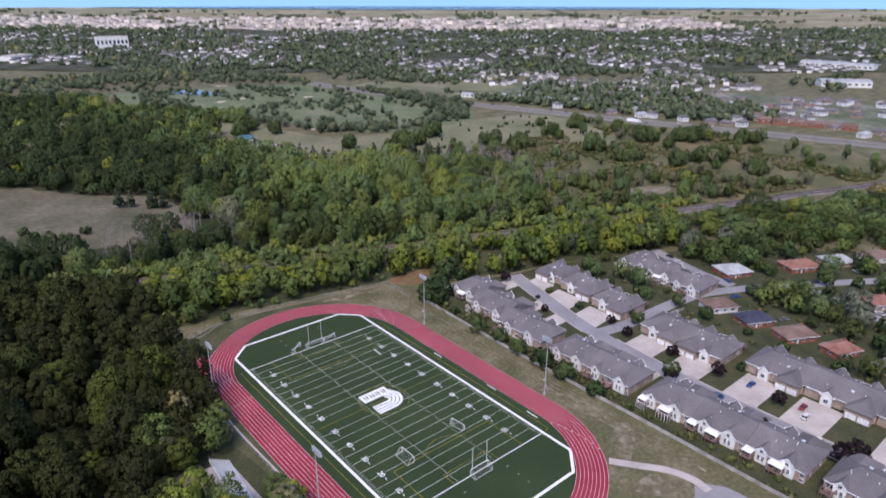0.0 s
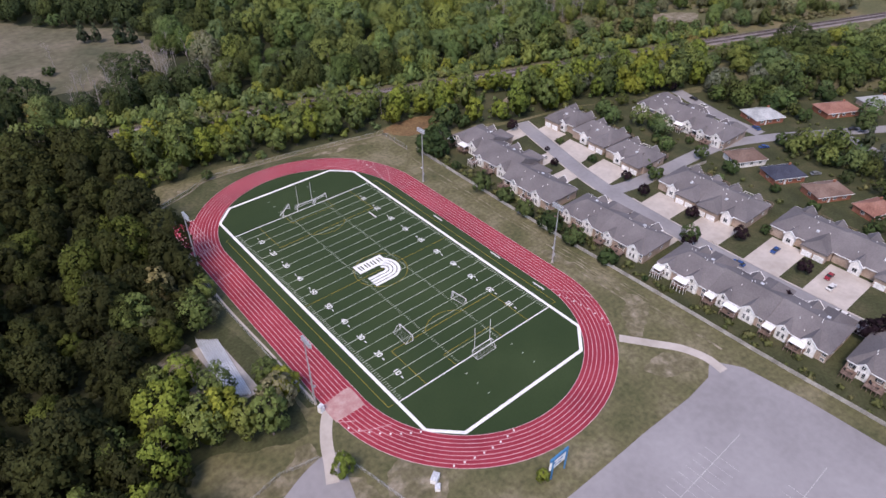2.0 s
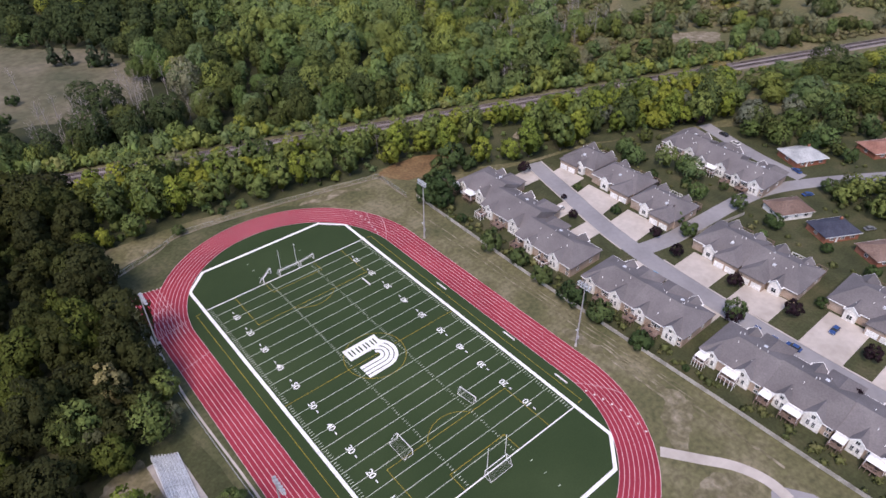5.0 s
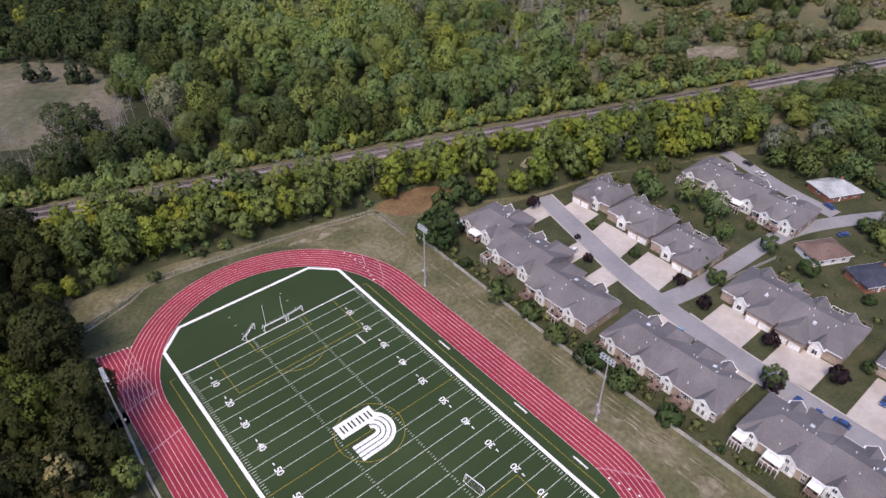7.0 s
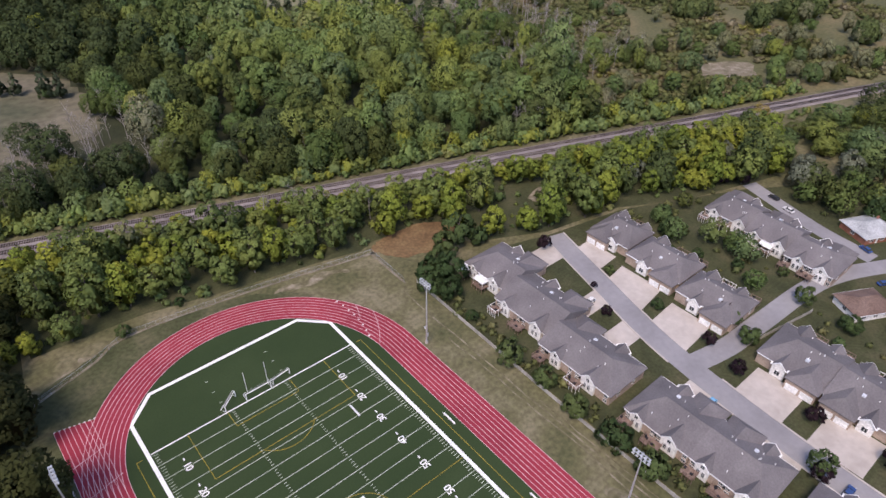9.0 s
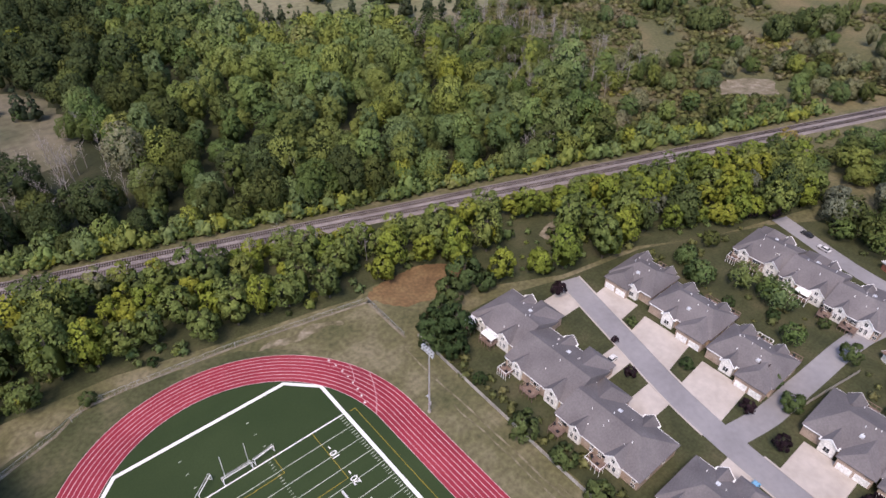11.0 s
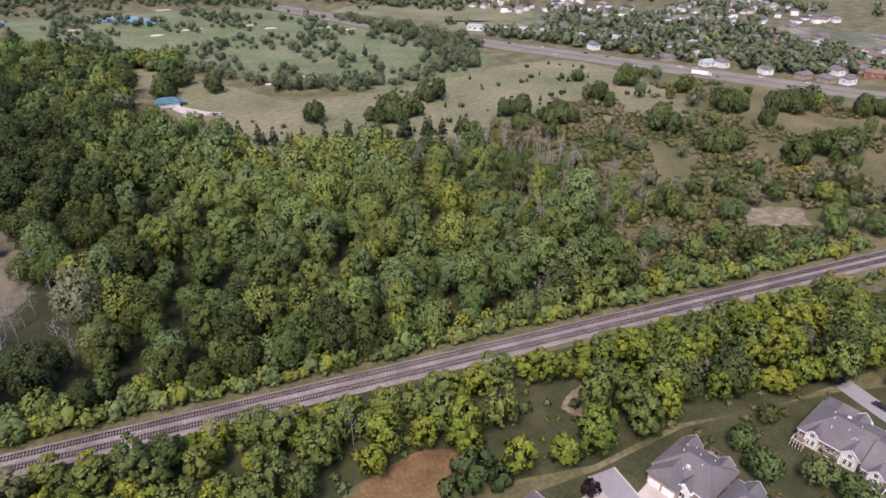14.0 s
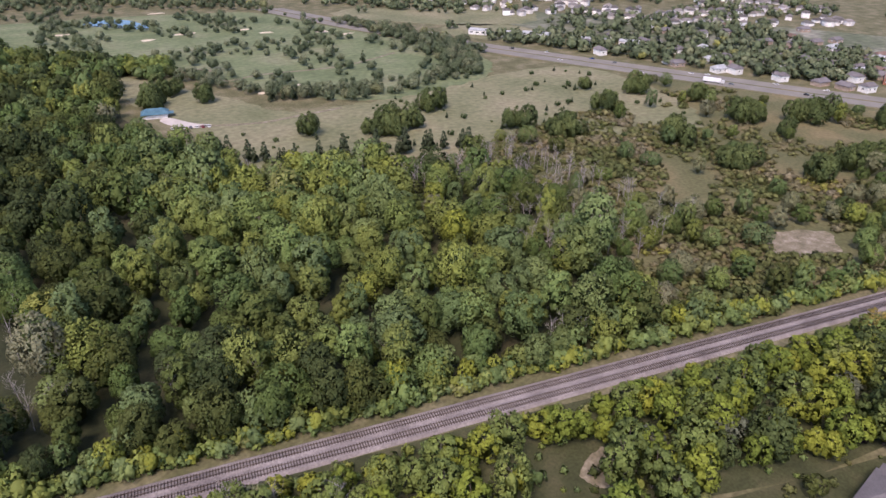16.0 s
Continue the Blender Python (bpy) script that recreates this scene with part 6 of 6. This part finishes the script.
# ---- vehicles ----
def car_kind(paint, label, name="car", ln=4.5, h=1.48):
    ob = thing(name, label, "car", group="parked and passing cars")
    w = 0.88
    prof = [(-ln / 2, 0.35), (-ln / 2, 0.85), (-ln / 2 + 0.25, 0.95), (-ln * 0.18, 1.0), (ln * 0.22, 0.98), (ln / 2 - 0.2, 0.86), (ln / 2, 0.68), (ln / 2, 0.35)]
    bm = bmesh.new()
    a = [bm.verts.new((x, -w, z)) for x, z in prof]
    b = [bm.verts.new((x, w, z)) for x, z in prof]
    bm.faces.new(a)
    bm.faces.new(b[::-1])
    for i in range(len(prof)):
        j = (i + 1) % len(prof)
        bm.faces.new((a[j], a[i], b[i], b[j]))
    bmesh.ops.bevel(bm, geom=bm.edges[:], offset=0.06, segments=1, affect="EDGES")
    part("body", bm, M[paint], ob)
    cab = bmesh.new()
    lo = [(-ln * 0.40, w - 0.06, 0.96), (ln * 0.24, w - 0.06, 0.96)]
    hi = [(-ln * 0.30, w - 0.2, h - 0.05), (ln * 0.08, w - 0.2, h - 0.05)]
    p = [cab.verts.new((lo[0][0], -lo[0][1], lo[0][2])), cab.verts.new((lo[1][0], -lo[1][1], lo[1][2])), cab.verts.new(lo[1]), cab.verts.new(lo[0]),
         cab.verts.new((hi[0][0], -hi[0][1], hi[0][2])), cab.verts.new((hi[1][0], -hi[1][1], hi[1][2])), cab.verts.new(hi[1]), cab.verts.new(hi[0])]
    for f in ((0, 1, 5, 4), (1, 2, 6, 5), (2, 3, 7, 6), (3, 0, 4, 7), (4, 5, 6, 7)):
        cab.faces.new([p[i] for i in f])
    part("cabin_glass", cab, M["glass"], ob, "dark tinted glass")
    part("roof", box(-ln * 0.30, ln * 0.08, -w + 0.19, w - 0.19, h - 0.046, h, 0.02), M[paint], ob)
    for x in (-ln * 0.31, ln * 0.31):
        for s in (-1, 1):
            wh = part("wheel", tube((x, s * (w - 0.16), 0.32), (x, s * (w + 0.02), 0.32), 0.32, 0.32, 12), M["tyre"], ob)
            part("rim", tube((x, s * (w - 0.02), 0.32), (x, s * (w + 0.035), 0.32), 0.2, 0.18, 8), M["rim"], wh)
    for s in (-0.6, 0.6):
        part("headlight", box(ln / 2 - 0.02, ln / 2 + 0.03, s - 0.2, s + 0.2, 0.6, 0.74), M["lampglass"], ob)
    return ob


CARS = {k: car_kind(k, l) for k, l in (("car_white", "white car"), ("car_blue", "dark blue car"), ("car_sky", "light blue car"), ("car_red", "dark red car"), ("car_grey", "grey car"), ("car_black", "black car"))}
for k, l in (("car_white", "white car standing on the pale road surface"), ("car_blue", "dark blue car parked on a driveway"), ("car_sky", "light blue car parked on a driveway"), ("car_red", "dark red car parked on a driveway"), ("car_grey", "grey car standing on the road"), ("car_black", "black car standing on the road")):
    CARS[k]["label"] = l
placed = set()


def park(kind, x, y, rot, z=0.11):
    m = pose(x, y, z, 0, 0, rot)
    if kind not in placed:
        placed.add(kind)
        CARS[kind].matrix_basis = m
    else:
        copy_thing(CARS[kind], m)


for a in (("car_sky", 92, -30.5, 180), ("car_white", 99, 17, 180), ("car_blue", 93.6, -66.5, 0), ("car_blue", 93.4, -72, 0), ("car_blue", 95.6, -77.5, 92), ("car_blue", 112, -82, 180), ("car_red", 112, -101, 180), ("car_white", 107, -104, 0), ("car_blue", 197, -28, 70),
          ("car_black", 204, 10, 80), ("car_white", 200, 2, 80), ("car_blue", 182, -40, -28), ("car_grey", 176, -66, -28), ("car_red", 91, -105, 0), ("car_black", 230, -58, -30), ("car_white", 216, -92, 80), ("car_white", 262, -66, 60), ("car_white", 96.5, -112, 90)):
    park(*a)
hw = smooth_loop(HIGHWAY, 40, False)
for i, (k, off, kind) in enumerate(((95, -1, "car_white"), (105, 1, "car_black"), (118, 1, "car_white"), (126, -1, "car_white"), (133, 1, "car_blue"), (140, 1, "car_grey"), (150, -1, "car_white"), (163, 1, "car_white"), (168, 1, "car_white"), (178, -1, "car_grey"), (192, 1, "car_white"), (205, -1, "car_black"), (215, 1, "car_white"), (240, -1, "car_white"))):
    a, b = Vector(hw[k]), Vector(hw[k + 1])
    dd = (b - a).normalized()
    nn = Vector((-dd.y, dd.x))
    p = a + nn * off * (9.2 if i % 2 else 12.8)
    park(kind, p.x, p.y, math.degrees(math.atan2(dd.y, dd.x)) + (180 if off > 0 else 0), 0.25)


def truck(x, y, rot):
    ob = thing("truck", "white highway truck with a long box trailer", "truck", pose(x, y, 0.25, 0, 0, rot))
    part("trailer", box(-8, 6, -1.3, 1.3, 1.1, 4.0, 0.05), M["trim"], ob)
    part("cab", box(6.6, 9, -1.25, 1.25, 0.7, 3.2, 0.15), M["car_white"], ob)
    for xx in (-6.5, -5.2, 4.6, 8):
        for s in (-1.1, 1.1):
            part("wheel", tube((xx, s - 0.15, 0.5), (xx, s + 0.15, 0.5), 0.5, 0.5, 10), M["tyre"], ob)


for k, s in ((72, 1), (172, -1)):
    a, b = Vector(hw[k]), Vector(hw[k + 1])
    dd = (b - a).normalized()
    p = a + Vector((-dd.y, dd.x)) * 11 * s
    truck(p.x, p.y, math.degrees(math.atan2(dd.y, dd.x)))
for i in range(7):
    park(("car_white", "car_black", "car_white", "car_grey", "car_white", "car_red", "car_white")[i], 150 + 3.4 * i, 424 - 1.5 * i, 80, 0.21)

# ---- far buildings ----
def pavilion():
    ob = thing("pavilion", "building with a blue roof beside a gravel yard", "building", pose(151, 458, 0, 0, 0, -20))
    part("wall", box(-8, 8, -5, 5, 0, 3.2), M["siding"], ob)
    part("roof", add_roof(bmesh.new(), -8, 8, -5, 5, 3.2, 6.2, 4, 4, 1.0, 0.25, "x"), M["roofblue"], ob, "blue metal roof")
    part("porch", box(8.05, 12, -3, 3, 2.4, 2.6), M["roofblue"], ob)


pavilion()
M["town_wall"] = surface("pale_house_walls", (0.5, 0.48, 0.46), (0.62, 0.6, 0.58), (0.7, 0.69, 0.67), 0.02, 0.5, 0.8, bump=0, island=0.3)
M["city_wall"] = surface("cream_city_walls", (0.42, 0.38, 0.32), (0.52, 0.47, 0.41), (0.6, 0.56, 0.5), 0.02, 0.5, 0.85, bump=0, island=0.3)
M["city_roof"] = surface("pale_city_roofs", (0.24, 0.215, 0.195), (0.33, 0.30, 0.275), (0.42, 0.385, 0.35), 0.01, 0.3, 0.85, bump=0, island=0.45)
M["town_roof"] = surface("mixed_roof_shingles", (0.10, 0.094, 0.092), (0.15, 0.138, 0.132), (0.22, 0.195, 0.185), 0.012, 0.5, 0.85, bump=0, island=0.45)


def far_house(label, w, d, h, roof, wall):
    ob = thing("town_house", label, "house", group="houses beyond the highway")
    part("wall", box(-w / 2, w / 2, -d / 2, d / 2, -0.3, h), M[wall], ob)
    part("roof", add_roof(bmesh.new(), -w / 2, w / 2, -d / 2, d / 2, h, h + 2.6, 1.5, 1.5, 0.5, 0.25, "x"), M[roof], ob)
    add_window(ob, -w * 0.25, -d / 2 - 0.02, h * 0.55, 1.8, 1.4, (0, -1))
    add_window(ob, w * 0.25, -d / 2 - 0.02, h * 0.55, 1.8, 1.4, (0, -1))
    add_window(ob, -w / 2 - 0.02, 0, h * 0.55, 1.8, 1.4, (-1, 0))
    return ob


TOWN = [far_house("white two-storey house with a grey roof beyond the highway", 11, 8.5, 5.2, "shingle", "siding"), far_house("pale bungalow with a brown roof beyond the highway", 13, 8.5, 3.0, "shingle_brown", "siding"),
        far_house("brick house with a grey roof beyond the highway", 12, 9, 3.8, "shingle", "brick"), far_house("white house with a pale roof beyond the highway", 12, 9, 4.0, "metal_roof", "siding")]
q = random.Random(77)
count = 0
for row in range(11):
    for col in range(-8, 34):
        if count >= 150:
            break
        t = 0.5 + col * 0.019
        base = Vector(hw[min(max(int(150 + col * 4.2), 0), len(hw) - 2)])
        x, y = base.x + 38 + row * 27 + q.uniform(-6, 6), base.y + q.uniform(-5, 5)
        if q.random() < (0.62 if base.y < 260 else 0.74) or (row % 3 == 1 and q.random() < 0.5):
            continue
        m = pose(x, y, 0, 0, 0, q.choice((68, -22, 158, 70, -20)) + q.uniform(-6, 6))
        if count < len(TOWN):
            TOWN[count].matrix_basis = m
        else:
            copy_thing(TOWN[q.choice((0, 1, 2, 2, 0, 3))], m)
        count += 1


def blocks(name, places, label, category, wall, roof, pitch):
    """Many far houses joined: rows of x, y, turn, width, depth, height."""
    vs, ts, mi, o = [], [], [], 0
    shape = np.array([(-1, -1, 0), (1, -1, 0), (1, 1, 0), (-1, 1, 0), (-1, -1, 1), (1, -1, 1), (1, 1, 1), (-1, 1, 1)], float)
    wt = np.array([(0, 1, 5), (0, 5, 4), (1, 2, 6), (1, 6, 5), (2, 3, 7), (2, 7, 6), (3, 0, 4), (3, 4, 7), (4, 5, 6), (4, 6, 7)])
    rt = np.array([(0, 1, 5), (0, 5, 4), (2, 3, 4), (2, 4, 5), (1, 2, 5), (3, 0, 4)])
    for x, y, a, w, d, h in places:
        v = shape * (w / 2, d / 2, h)
        r = np.array([(-w / 2 - 0.5, -d / 2 - 0.5, h), (w / 2 + 0.5, -d / 2 - 0.5, h), (w / 2 + 0.5, d / 2 + 0.5, h), (-w / 2 - 0.5, d / 2 + 0.5, h), (-w * 0.35, 0, h + pitch), (w * 0.35, 0, h + pitch)])
        r[:, 2] += 0.05
        both = np.vstack([v, r])
        c, s = math.cos(a), math.sin(a)
        out = both.copy()
        out[:, 0] = both[:, 0] * c - both[:, 1] * s + x
        out[:, 1] = both[:, 0] * s + both[:, 1] * c + y
        out[:, 2] += float(ground_z(x, y))
        vs.append(out)
        ts += [wt + o, rt + o + 8]
        mi += [np.zeros(len(wt), int), np.ones(len(rt), int)]
        o += 14
    me = raw_mesh(name, np.vstack(vs), np.vstack(ts), M[wall])
    me.materials.append(M[roof])
    me.polygons.foreach_set("material_index", np.concatenate(mi).astype(np.int32))
    tagged(new(name, me), label, category, kind="stuff")


x, y, d, sd = far_place(3300, 820, 2300, 1.1)
drift = np.array([noise.noise((a * 0.005, b * 0.005, 31)) for a, b in zip(x, y)])
ok = beyond(x, y) & (drift > -0.12) & (x > 640 + 0.0 * y) | (beyond(x, y) & (d > 1150) & (drift > -0.1))
pl = [(a, b, rng.choice((1.1, -0.45, 0.35)) + rng.normal(scale=0.1), rng.uniform(8, 13), rng.uniform(7, 9.5), rng.uniform(3, 6.5)) for a, b in zip(x[ok], y[ok])]
blocks("town_houses", pl, "white and grey houses of the far town", "houses", "town_wall", "town_roof", 2.6)
x, y, d, sd = far_place(2600, 2230, 2950)
ok = sd < 1100
pl = [(a, b, rng.choice((1.1, -0.45)), rng.uniform(10, 42), rng.uniform(9, 24), rng.choice((4, 5, 7, 9, 16)) * rng.uniform(0.8, 1.2)) for a, b in zip(x[ok], y[ok])]
blocks("city_blocks", pl, "pale city buildings a long way off", "buildings", "city_wall", "city_roof", 1.0)


def big_block(name, label, x, y, rot, w, d, h, wall, roof, pitch=0.5):
    ob = thing(name, label, "building", pose(x, y, float(ground_z(x, y)), 0, 0, rot))
    part("wall", box(-w / 2, w / 2, -d / 2, d / 2, -1, h), M[wall], ob)
    part("roof", add_roof(bmesh.new(), -w / 2, w / 2, -d / 2, d / 2, h, h + pitch, 0.3, 0.3, 0.3, 0.4, "x"), M[roof], ob)
    n = max(3, int(w / 9))
    for i in range(n):
        add_window(ob, -w / 2 + w * (i + 0.5) / n, -d / 2 - 0.02, h * 0.55, w / n * 0.55, h * 0.3, (0, -1))


big_block("apartment_block", "large white building among far trees", 350, 1690, -8, 74, 30, 30, "siding", "concrete")
big_block("warehouse", "long white warehouse beyond the town houses", 1066, 236, -52, 74, 30, 9, "siding", "metal_roof", 3)
big_block("warehouse", "white warehouse with a pale roof", 1335, 345, -84, 130, 34, 9, "siding", "metal_roof", 3)
big_block("shop_building", "low pale commercial building", 112, 1520, 45, 70, 34, 10, "siding", "concrete")
for k in range(6):
    big_block("row_house", "orange-brown row houses facing the highway", 656 + 6.0 * k, 170 - 16.0 * k, -69, 15.6, 10, 5, "brick_red", "shingle_brown", 2.6)
for a in ((548, 505, 24, 14), (566, 488, 30, 16), (530, 540, 20, 12), (590, 430, 26, 14), (610, 400, 20, 12)):
    big_block("shop_building", "white commercial building beside the highway", a[0], a[1], -60, a[2], a[3], 5, "siding", "metal_roof", 1.5)
